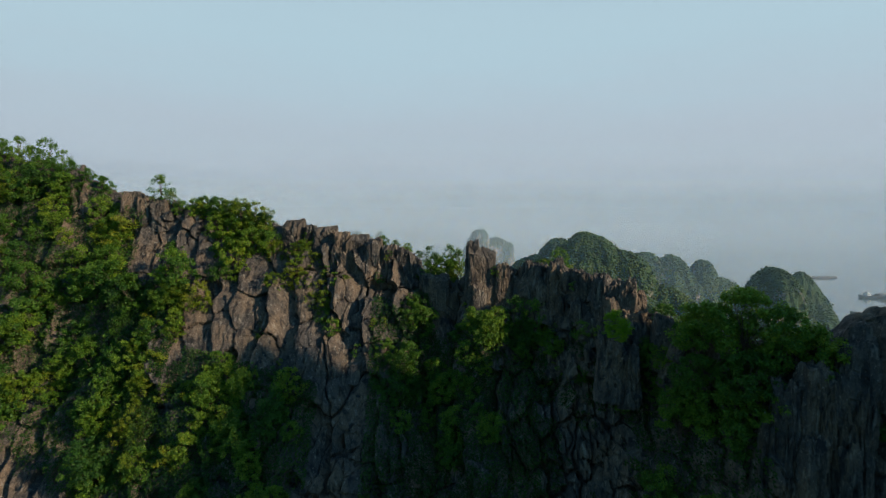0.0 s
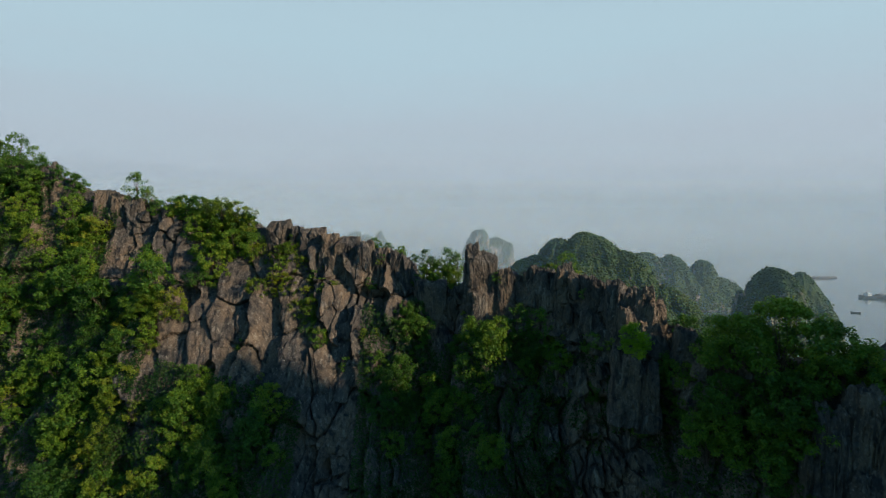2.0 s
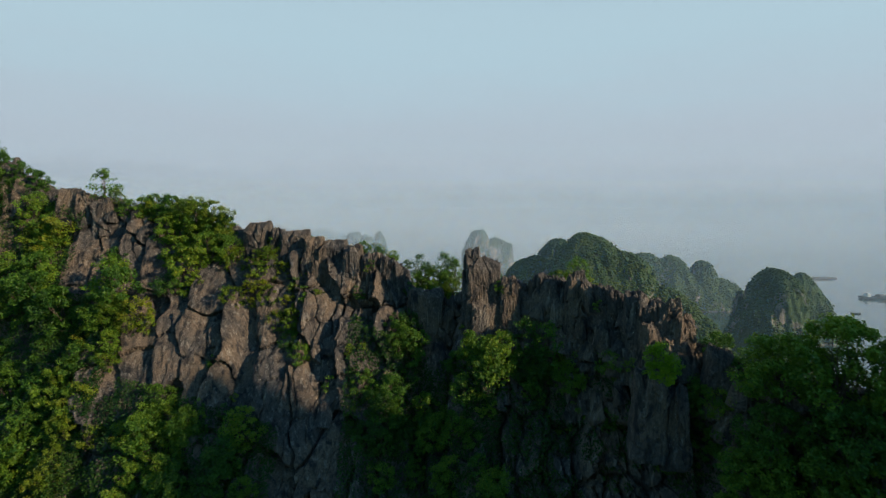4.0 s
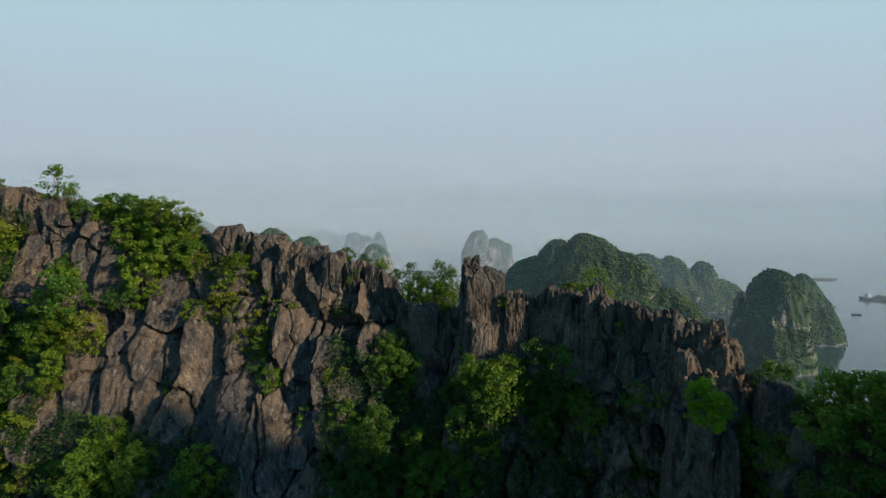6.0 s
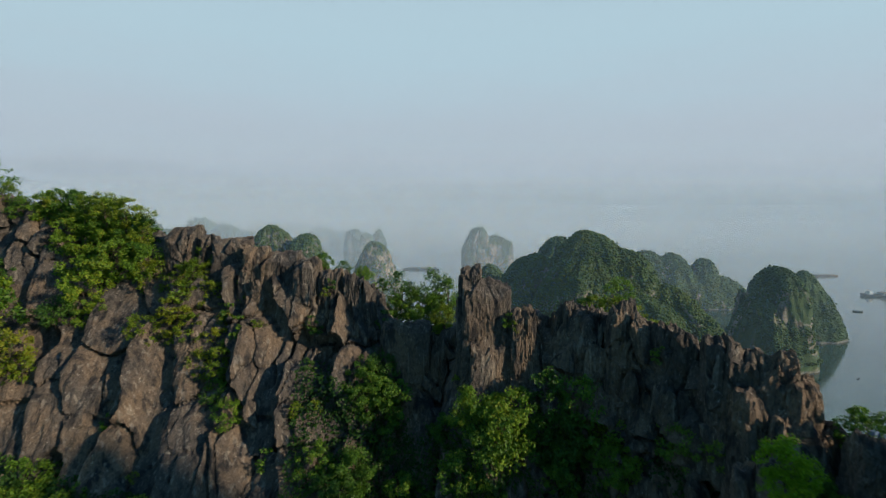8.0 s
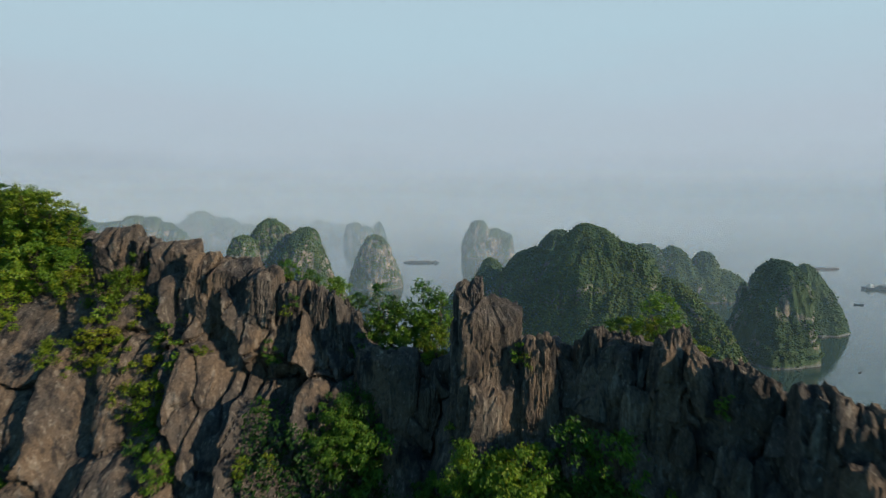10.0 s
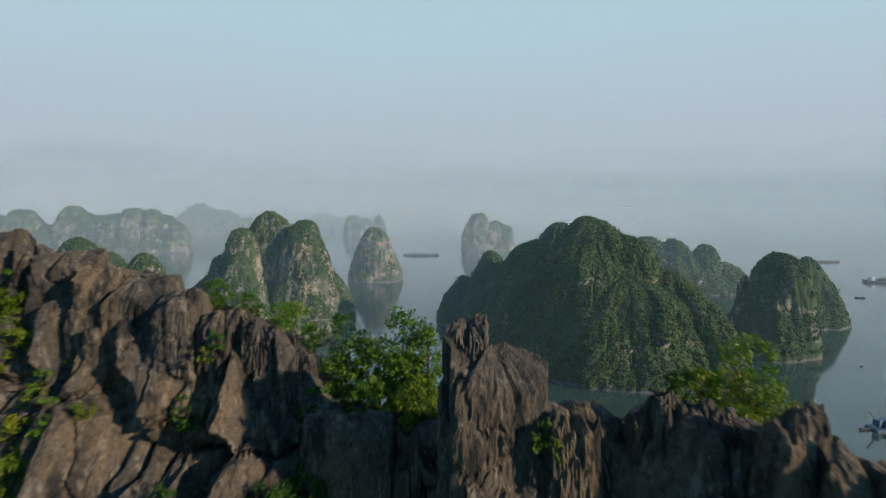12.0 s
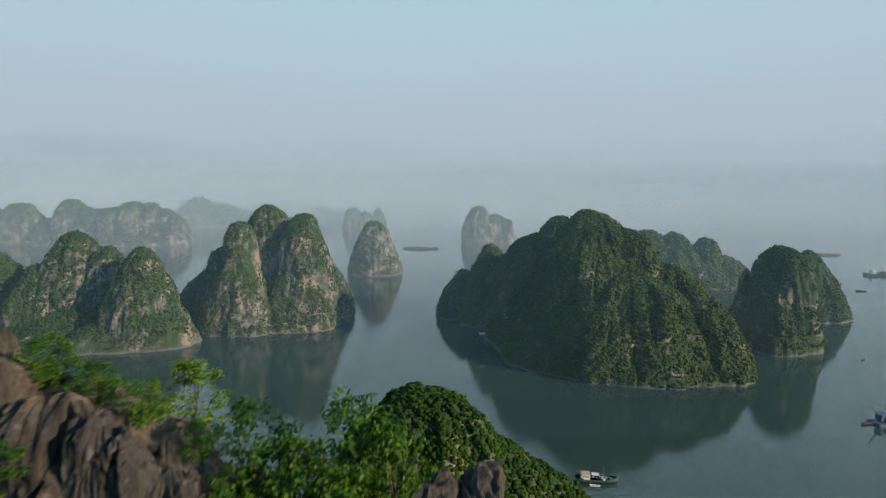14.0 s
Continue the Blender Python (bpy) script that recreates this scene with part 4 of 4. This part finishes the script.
rng = np.random.default_rng(77)
undergrowth(301, 170000, [(-24, -12.2, 0.2, 10, -0.50, 0.50), (-12.2, -9.4, 3.0, 10, -0.35, 0.20), (-9.4, -4.0, 4.6, 9.5, -0.10, 0.16), (-2.4, 7.2, 1.7, 9.5, -0.34, 0.46)], 0.024, "low leafy scrub and creepers over the rock")
MIXED = BUSHES + BUSHES + GOLDEN[:1] + LOOSE[:1]
# the overgrown shoulder
scatter(rng, MIXED, 120, (-22.0, -9.6), (0.5, 9.5), (0.9, 1.6), lambda x, d: x < -12.4 or d > 3.0)
scatter(rng, GOLDEN, 22, (-11.5, -8.6), (3.0, 9.0), (0.7, 1.1))
# thicket below the bare wall
scatter(rng, BUSHES, 34, (-8.6, -4.2), (5.0, 8.5), (0.7, 1.2))
# shaded scrub under the crags
scatter(rng, BUSHES + LOOSE[:1], 95, (-2.4, 5.8), (1.4, 5.6), (0.55, 1.1), patchy(9, -0.2))
scatter(rng, BUSHES, 20, (5.4, 7.6), (0.5, 5.0), (0.6, 1.1))
# sprigs in the joints
scatter(rng, SPRIGS, 70, (-9.0, 5.0), (0.4, 5.0), (0.4, 1.0), patchy(13, 0.05))

# plants that stand out: x, drop below the crest, size, turn
for kind, rows in (
        (BUSHES, [(-10.0, 0.1, 0.7, 10), (-9.3, 0.1, 0.9, 50), (-8.7, 0.3, 1.0, 80), (-8.2, 0.6, 1.2, 120), (-7.6, 0.7, 1.2, 160), (-7.0, 0.8, 1.2, 200), (-6.6, 1.0, 1.1, 240), (-7.4, 1.2, 1.2, 20),
                  (-8.0, 1.9, 1.2, 70), (-8.4, 2.4, 1.0, 110), (-7.6, 2.3, 0.9, 150), (-8.9, 1.0, 0.8, 190), (-10.7, 0.3, 0.8, 35), (-10.2, 0.3, 0.9, 75), (-9.7, 0.3, 1.0, 115), (-9.1, 0.35, 1.0, 155), (-8.5, 0.4, 1.0, 195), (-7.9, 0.45, 1.1, 235), (-7.3, 0.5, 1.1, 275), (-9.0, 0.9, 1.1, 5), (-8.6, 1.6, 1.1, 85), (-10.6, 1.9, 0.8, 230), (-10.3, 2.3, 0.7, 270)]),
        (GOLDEN, [(-9.9, 0.3, 0.8, 20), (-8.8, 0.35, 0.85, 140), (-7.6, 0.4, 0.9, 260), (-6.9, 0.6, 0.8, 330), (-8.2, 1.0, 0.9, 80), (-4.4, 2.2, 0.8, 15), (-4.0, 2.4, 0.7, 55), (-4.7, 2.6, 0.7, 95), (-5.6, 1.0, 0.7, 135), (-5.2, 1.3, 0.6, 175), (-4.9, 0.7, 0.6, 215), (-5.1, 0.5, 0.7, 30), (-4.8, 1.2, 0.7, 70), (-4.3, 1.7, 0.6, 110), (-3.9, 0.3, 0.5, 150), (-5.3, 2.4, 0.7, 190), (-4.6, 0.2, 0.5, 260), (-5.6, 1.6, 0.6, 300), (-3.5, 1.5, 0.45, 20), (-5.9, 0.5, 0.8, 40), (-5.7, 1.3, 0.9, 80), (-5.4, 1.9, 0.8, 120), (-6.1, 2.2, 0.8, 160), (-5.0, 2.0, 0.8, 200), (-6.3, 1.2, 0.9, 240), (-5.2, 0.9, 0.8, 280), (-4.2, 2.6, 0.9, 320)]),
        (BUSHES, [(-4.1, 3.0, 0.8, 35), (-3.8, 3.2, 0.7, 75), (6.2, 0.3, 0.9, 195), (6.6, 0.2, 0.9, 235)])):
    for k, (x, drop, size, turn) in enumerate(rows):
        px, py, pz = on_face(x, drop)
        grow(kind[k % len(kind)], px, py + 0.12, pz - 0.15, size, turn, 8)

# on and behind the crest: x, y, z, size, turn
for kind, rows in (
        (LOOSE, [(-11.7, 24.1, 120.35, 1.1, 30), (-17.9, 26.3, 122.0, 1.2, 70), (-16.9, 26.0, 121.8, 0.9, 10), (-19.4, 26.6, 122.4, 1.0, 200), (-0.30, 21.05, 117.7, 0.7, 20), (0.35, 20.95, 117.6, 0.8, 140), (-2.9, 22.0, 118.2, 0.6, 60), (-2.1, 21.9, 118.0, 0.6, 200), (3.6, 19.9, 117.6, 0.7, 100), (-1.45, 22.2, 117.9, 0.75, 240), (0.28, 20.9, 117.95, 0.8, 80), (-0.45, 21.0, 118.0, 0.72, 310), (0.6, 20.8, 117.9, 0.7, 10), (4.0, 19.8, 117.95, 0.75, 170)]),
        (BUSHES, [(-1.75, 21.2, 118.75, 0.42, 5), (-1.3, 21.1, 118.65, 0.36, 95), (-2.2, 21.4, 118.85, 0.40, 185), (-0.85, 21.0, 118.4, 0.38, 275), (-0.15, 21.0, 117.8, 0.78, 10), (0.30, 20.8, 117.6, 0.72, 90), (-0.60, 21.1, 117.8, 0.62, 170), (0.55, 20.5, 117.3, 0.55, 250), (-0.10, 20.65, 117.5, 0.62, 300), (0.35, 20.45, 117.3, 0.6, 30), (-0.55, 20.75, 117.5, 0.6, 75),
                  (3.35, 19.9, 117.9, 0.5, 40), (4.25, 20.2, 117.6, 0.6, 200),
                  (-20.3, 26.8, 122.4, 1.2, 5), (-18.6, 26.2, 122.0, 1.1, 45), (-16.4, 25.6, 121.5, 1.1, 85), (-15.4, 25.3, 121.1, 1.0, 125), (-14.6, 25.0, 120.7, 0.9, 165), (-1.9, 21.55, 118.4, 0.55, 15), (-1.5, 21.4, 118.25, 0.45, 75), (-2.7, 21.9, 118.35, 0.5, 135)]),
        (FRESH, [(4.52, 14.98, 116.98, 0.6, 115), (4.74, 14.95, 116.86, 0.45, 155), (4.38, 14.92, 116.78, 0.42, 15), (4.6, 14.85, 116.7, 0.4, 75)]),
        (GOLDEN, [(-8.6, 23.0, 119.95, 0.75, 25), (-8.0, 22.9, 119.9, 0.85, 145), (-7.4, 22.7, 119.75, 0.85, 265), (-6.9, 22.5, 119.6, 0.8, 325), (-11.2, 24.0, 120.4, 0.6, 75), (3.5, 19.8, 118.0, 0.55, 40), (3.9, 19.9, 117.9, 0.62, 120), (4.35, 20.0, 117.65, 0.68, 200), (4.8, 20.1, 117.35, 0.66, 280), (5.15, 19.6, 117.0, 0.5, 300), (0.5, 20.45, 117.7, 0.6, 190), (4.15, 19.8, 117.6, 0.5, 33), (0.5, 20.15, 117.15, 0.4, 66), (-3.4, 22.0, 118.6, 0.45, 99)]),
        (SPRIGS, [(1.72, 18.85, 118.0, 0.55, 10), (1.80, 18.8, 117.95, 0.45, 200), (-1.9, 20.5, 118.5, 0.5, 60), (-2.0, 20.45, 118.35, 0.4, 130)]),
        (TREES, [(6.5, 14.3, 116.35, 0.85, 20), (7.2, 13.7, 116.45, 1.05, 140), (7.9, 13.3, 116.2, 0.95, 260), (7.0, 13.1, 115.5, 0.8, 60), (6.2, 13.9, 115.4, 0.7, 180), (8.5, 13.0, 116.1, 0.75, 300), (10.0, 12.2, 114.9, 0.7, 50), (6.7, 13.2, 114.5, 0.85, 100), (5.9, 14.1, 114.5, 0.7, 220), (7.5, 12.9, 114.9, 0.7, 340)])):
    for k, (x, y, z, size, turn) in enumerate(rows):
        grow(kind[k % len(kind)], x, y, z, size, turn, 0, "shrubs on the ridge" if kind is not TREES else "trees on the ridge")
for ob in ORIGINALS:
    if ob.name not in used:
        for child in list(ob.children):
            bpy.data.objects.remove(child)
        bpy.data.objects.remove(ob)


# ---- boats and things on the water ----
HULL_DARK = plain_material("dark_hull_paint", (0.05, 0.055, 0.06), 0.6, 0, 0.2, 0.6)
HULL_GREEN = plain_material("green_hull_paint", (0.05, 0.12, 0.07), 0.6, 0, 0.25, 1.2)
HULL_RED = plain_material("rust_red_hull_paint", (0.13, 0.085, 0.075), 0.65, 0, 0.25, 0.4)
HULL_BLUE = plain_material("blue_hull_paint", (0.06, 0.11, 0.19), 0.6, 0, 0.2, 0.6)
WHITE = plain_material("weathered_white_paint", (0.74, 0.74, 0.71), 0.6, 0, 0.15, 0.8)
DECK = plain_material("worn_deck_boards", (0.24, 0.19, 0.15), 0.85, 0, 0.25, 1.5)
CARGO = plain_material("dusty_cargo", (0.17, 0.155, 0.14), 0.95, 0, 0.2, 0.4)
CANVAS = plain_material("faded_pink_canvas", (0.52, 0.33, 0.28), 0.9, 0, 0.2, 1.0)
TARP = plain_material("blue_tarpaulin", (0.10, 0.22, 0.34), 0.8, 0, 0.2, 1.0)
STEEL = plain_material("dark_steel", (0.07, 0.075, 0.08), 0.5, 0.6, 0.2, 2.0)
PANE = plain_material("dark_window", (0.02, 0.025, 0.03), 0.15, 0, 0.1, 2.0)


def hull_data(length, beam, side, mat, sheer=0.35, blunt=3.0, draught=0.5):
    """A hull along x, bow at +x, waterline at z = 0: full midships, raised and pointed bow, square stern, with a bulwark."""
    n, k = 19, 9
    verts, faces = [], []
    for i in range(n):
        u = i / (n - 1)
        half = beam / 2 * (1 - max(0.0, (u - 0.62) / 0.38) ** blunt * 0.97) * (0.86 + 0.14 * min(1, u / 0.15))
        top = side * (1 + sheer * (2 * u - 0.9) ** 2)
        x = length * (u - 0.5)
        for j in range(k):
            a = j / (k - 1) * 2 - 1
            w = half * (1 - 0.25 * (1 - abs(a)) ** 2)
            z = -draught + (top + draught) * abs(a) ** 1.1
            verts.append((x + 0.10 * length * max(0, u - 0.7) * abs(a), math.copysign(w * min(1, abs(a) * 1.9), a) if a else 0.0, z))
    for i in range(n - 1):
        for j in range(k - 1):
            a = i * k + j
            faces.append((a, a + 1, a + k + 1, a + k))
    bm = bmesh.new()
    vs = [bm.verts.new(v) for v in verts]
    for f in faces:
        bm.faces.new([vs[i] for i in f])
    bm.faces.new([vs[j] for j in range(k)])
    bmesh.ops.recalc_face_normals(bm, faces=bm.faces)
    bmesh.ops.solidify(bm, geom=list(bm.faces), thickness=0.12)
    return bm_data("hull", bm, mat, False)


def box_data(name, x, y, z, mat, bevel=0.06, taper=1.0):
    """A bevelled block on the plane z = 0."""
    bm = bmesh.new()
    bmesh.ops.create_cube(bm, size=1.0)
    for v in bm.verts:
        t = taper if v.co.z > 0 else 1.0
        v.co = Vector((v.co.x * x * t, v.co.y * y * t, (v.co.z + 0.5) * z))
    bmesh.ops.bevel(bm, geom=list(bm.edges), offset=min(bevel, 0.2 * min(x, y, z)), segments=2, affect="EDGES")
    return bm_data(name, bm, mat)


def pole_data(name, a, b, r, mat, sides=8):
    v, f = tube([a, b], [r, r * 0.8], sides)
    return mesh_data(name, np.array([tuple(p) for p in v]), np.array(f), mat)


def lay(data, parent, x, y, z, turn=0.0, tip=0.0, label=""):
    ob = part(data.name.split(".")[0], data, parent, label)
    ob.matrix_basis = pose(x, y, z, 0, tip, turn)
    return ob


def boat_deck(length, beam, z, mat, parent):
    bm = bmesh.new()
    n = 12
    rows = []
    for i in range(n):
        u = i / (n - 1)
        half = 0.92 * beam / 2 * (1 - max(0.0, (u - 0.62) / 0.38) ** 2.6 * 0.95)
        rows.append((bm.verts.new((length * 0.95 * (u - 0.5), -half, z)), bm.verts.new((length * 0.95 * (u - 0.5), half, z))))
    for a, b in zip(rows, rows[1:]):
        bm.faces.new((a[0], b[0], b[1], a[1]))
    bmesh.ops.solidify(bm, geom=list(bm.faces), thickness=0.08)
    return part("deck", bm_data("deck", bm, mat), parent)


def windows_row(house, count, span, y, z, size):
    for i in range(count):
        for s in (-1, 1):
            lay(box_data("window", size, 0.05, size * 0.8, PANE, 0.02), house, (i - (count - 1) / 2) * span / count, s * y, z)


def fishing_boat(x, y, turn):
    boat = tagged(new("fishing_boat"), "wooden fishing boat with a green bow and cluttered deck", "boat")
    boat.matrix_basis = pose(x, y, 0, 0, 0, turn)
    part("hull", hull_data(17, 4.8, 1.5, HULL_GREEN), boat)
    boat_deck(17, 4.8, 1.05, DECK, boat)
    house = lay(box_data("wheelhouse", 3.4, 3.2, 2.3, WHITE), boat, -4.6, 0, 1.1, label="white wheelhouse with a flat roof")
    windows_row(house, 3, 3.0, 1.62, 1.2, 0.6)
    lay(box_data("roof", 3.8, 3.4, 0.16, CANVAS), house, 0.1, 0, 2.3, label="faded flat roof")
    lay(box_data("awning", 3.0, 2.6, 0.10, WHITE), boat, -0.4, 0.1, 3.0, 0, 3, "worn pale canvas awning")
    for px in (-2.4, 1.6):
        for py in (-1.6, 1.6):
            lay(pole_data("post", (0, 0, 0), (0, 0, 2.0), 0.06, STEEL), boat, px, py, 1.05)
    lay(pole_data("mast", (0, 0, 0), (0, 0, 5.5), 0.10, DECK), boat, 3.0, 0, 1.05)
    lay(pole_data("boom", (0, 0, 0), (-3.2, 0, 1.8), 0.07, DECK), boat, 3.0, 0, 2.6)
    rng = np.random.default_rng(9)
    for k in range(26):
        mat = (WHITE, CANVAS, HULL_GREEN, CARGO, WHITE, TARP, CARGO)[k % 7]
        lay(box_data("crate", 0.7 + 0.3 * rng.random(), 0.6 + 0.3 * rng.random(), 0.5 + 0.4 * rng.random(), mat), boat, rng.uniform(-7, 6), rng.uniform(-1.7, 1.7), 1.1 + 0.4 * (k % 3), rng.uniform(0, 90))
    for k in range(4):
        lay(box_data("net_heap", 1.4, 1.1, 0.7, (HULL_GREEN, CARGO)[k % 2], 0.2, 0.6), boat, 3.2 + k * 0.9, (-1) ** k * 0.6, 1.1, 40 * k)
    return boat


def dinghy(x, y, turn, length=4.2, mat=None, label="small white dinghy beside the fishing boat", name="dinghy"):
    boat = tagged(new(name), label, "boat")
    boat.matrix_basis = pose(x, y, 0, 0, 0, turn)
    part("hull", hull_data(length, length * 0.34, length * 0.12, mat or WHITE, 0.4, 2.2, 0.15), boat)
    for k in (-0.2, 0.15):
        lay(box_data("thwart", 0.25, length * 0.30, 0.05, DECK, 0.01), boat, k * length, 0, length * 0.07)
    return boat


def barge(x, y, turn, length, mat, label, house_mat=None):
    """A long low cargo barge: hold with coaming, heaped cargo, deckhouse aft."""
    ship = tagged(new("cargo_barge"), label, "ship", "cargo ships at anchor")
    ship.matrix_basis = pose(x, y, 0, 0, 0, turn)
    beam = length * 0.16
    part("hull", hull_data(length, beam, length * 0.032, mat, 0.25, 3.5, 1.0), ship)
    boat_deck(length, beam, length * 0.036, CARGO, ship)
    lay(box_data("coaming", length * 0.62, beam * 0.74, length * 0.018, STEEL, 0.1), ship, length * 0.06, 0, length * 0.038)
    for k in range(4):
        lay(box_data("hatch_cover", length * 0.145, beam * 0.70, length * 0.010, CARGO, 0.2, 0.9), ship, length * (-0.17 + 0.153 * k), 0, length * 0.056)
    house = lay(box_data("deckhouse", length * 0.06, beam * 0.6, length * 0.032, house_mat or WHITE, 0.15), ship, length * -0.40, 0, length * 0.034, label="dark deckhouse" if house_mat else "white deckhouse")
    windows_row(house, 4, length * 0.052, beam * 0.303, length * 0.018, length * 0.007)
    lay(box_data("bridge", length * 0.035, beam * 0.5, length * 0.018, house_mat or WHITE, 0.1), house, 0, 0, length * 0.032)
    lay(pole_data("mast", (0, 0, 0), (0, 0, length * 0.09), 0.18, STEEL), ship, length * 0.42, 0, length * 0.04)
    lay(pole_data("funnel", (0, 0, 0), (0, 0, length * 0.03), length * 0.008, HULL_RED), house, -length * 0.02, 0, length * 0.031)
    return ship


def crane_barge(x, y, turn):
    ship = tagged(new("crane_barge"), "dark blue floating crane with a raised lattice boom", "crane barge")
    ship.matrix_basis = pose(x, y, 0, 0, 0, turn)
    lay(box_data("pontoon", 17, 8, 1.7, HULL_BLUE, 0.3), ship, 4.0, 0, -0.5, label="blue steel pontoon")
    lay(box_data("deckhouse", 5.0, 6.0, 3.2, HULL_BLUE, 0.15), ship, 4.5, 0, 1.7, label="blue deckhouse")
    cab = lay(box_data("cab", 4.0, 3.4, 3.0, HULL_BLUE, 0.15), ship, -0.5, 0, 2.4, 20, label="blue crane cab")
    lay(box_data("counterweight", 1.6, 3.2, 1.6, STEEL, 0.1), cab, 2.6, 0, 0.3)
    lay(pole_data("pedestal", (0, 0, 0), (0, 0, 1.0), 1.4, STEEL, 16), ship, -0.5, 0, 1.6)
    foot, tip = Vector((-1.5, 0, 4.6)), Vector((-6.5, 0, 10.2))
    for sx, sz in ((-0.5, -0.4), (0.5, -0.4), (-0.5, 0.4), (0.5, 0.4)):
        lay(pole_data("boom_rail", foot + Vector((0, sx, sz)), tip + Vector((0, sx * 0.4, sz * 0.4)), 0.10, STEEL, 5), ship, 0, 0, 0)
    for k in range(9):
        p, q = foot.lerp(tip, k / 9), foot.lerp(tip, (k + 1) / 9)
        w = 0.5 * (1 - 0.6 * k / 9)
        lay(pole_data("brace", p + Vector((0, -w, -w)), q + Vector((0, w, w)), 0.06, STEEL, 4), ship, 0, 0, 0)
    lay(pole_data("hoist_rope", tip, (-6.5, 0, 3.0), 0.04, STEEL, 4), ship, 0, 0, 0)
    lay(pole_data("stay", (0.8, 0, 7.5), tip, 0.05, STEEL, 4), ship, 0, 0, 0)
    lay(pole_data("gantry", (0.6, 0, 2.4), (0.8, 0, 7.5), 0.16, STEEL, 6), ship, 0, 0, 0)
    lay(box_data("bow_ramp", 7.0, 1.6, 0.8, STEEL, 0.1), ship, -7.5, 0, 0.3)
    return ship


def shore_sign(x, y, z):
    """A white board on two legs above the shore."""
    sign = tagged(new("shore_sign"), "small white board on legs among the trees", "sign")
    sign.matrix_basis = pose(x, y, z)
    lay(box_data("board", 4.4, 0.25, 1.8, WHITE, 0.05), sign, 0, 0, 4.0)
    for px in (-1.6, 1.6):
        lay(pole_data("leg", (0, 0, -2.5), (0, 0, 4.2), 0.14, STEEL), sign, px, 0.0, 0)
    return sign


def shore_hut(x, y, z, turn):
    hut = tagged(new("shore_hut"), "small pale hut at the water's edge", "hut")
    hut.matrix_basis = pose(x, y, z, 0, 0, turn)
    lay(box_data("wall", 2.0, 1.8, 1.7, WHITE, 0.05), hut, 0, 0, 0)
    lay(box_data("roof", 2.5, 2.3, 0.4, CARGO, 0.05, 0.5), hut, 0, 0, 1.7)
    lay(box_data("door", 0.8, 0.06, 1.5, PANE, 0.02), hut, 0.3, -0.91, 0.03)
    return hut


fishing_boat(65.3, 247.0, -4)
dinghy(63.6, 242.6, -8)
crane_barge(229.0, 306.0, 8)
barge(-43.0, 1225.0, 176, 74, HULL_DARK, "long low dark barge lying in the haze", HULL_DARK)
barge(722.0, 1097.0, 4, 62, HULL_RED, "rust-red cargo ship at anchor in the haze")
barge(655.0, 834.0, -3, 92, HULL_DARK, "dark cargo ship with a white deckhouse")
barge(1226.0, 2500.0, 10, 66, HULL_DARK, "grey cargo ship far out in the mist", CARGO)
dinghy(506.5, 703.6, -20, 10.5, HULL_DARK, "dark wooden boat on open water", "small_boat")
dinghy(302.4, 419.3, 30, 3.4, HULL_DARK, "little dark rowing boat on open water", "small_boat")
dinghy(301.4, 597.0, -10, 11.0, HULL_DARK, "dark wooden boat near the island shore", "small_boat")
dinghy(299.0, 560.0, 15, 6.0, WHITE, "pale small boat near the island shore", "small_boat")
shore_sign(31.5, 447.0, 8.0)
shore_hut(172.0, 368.0, 0.0, 15)
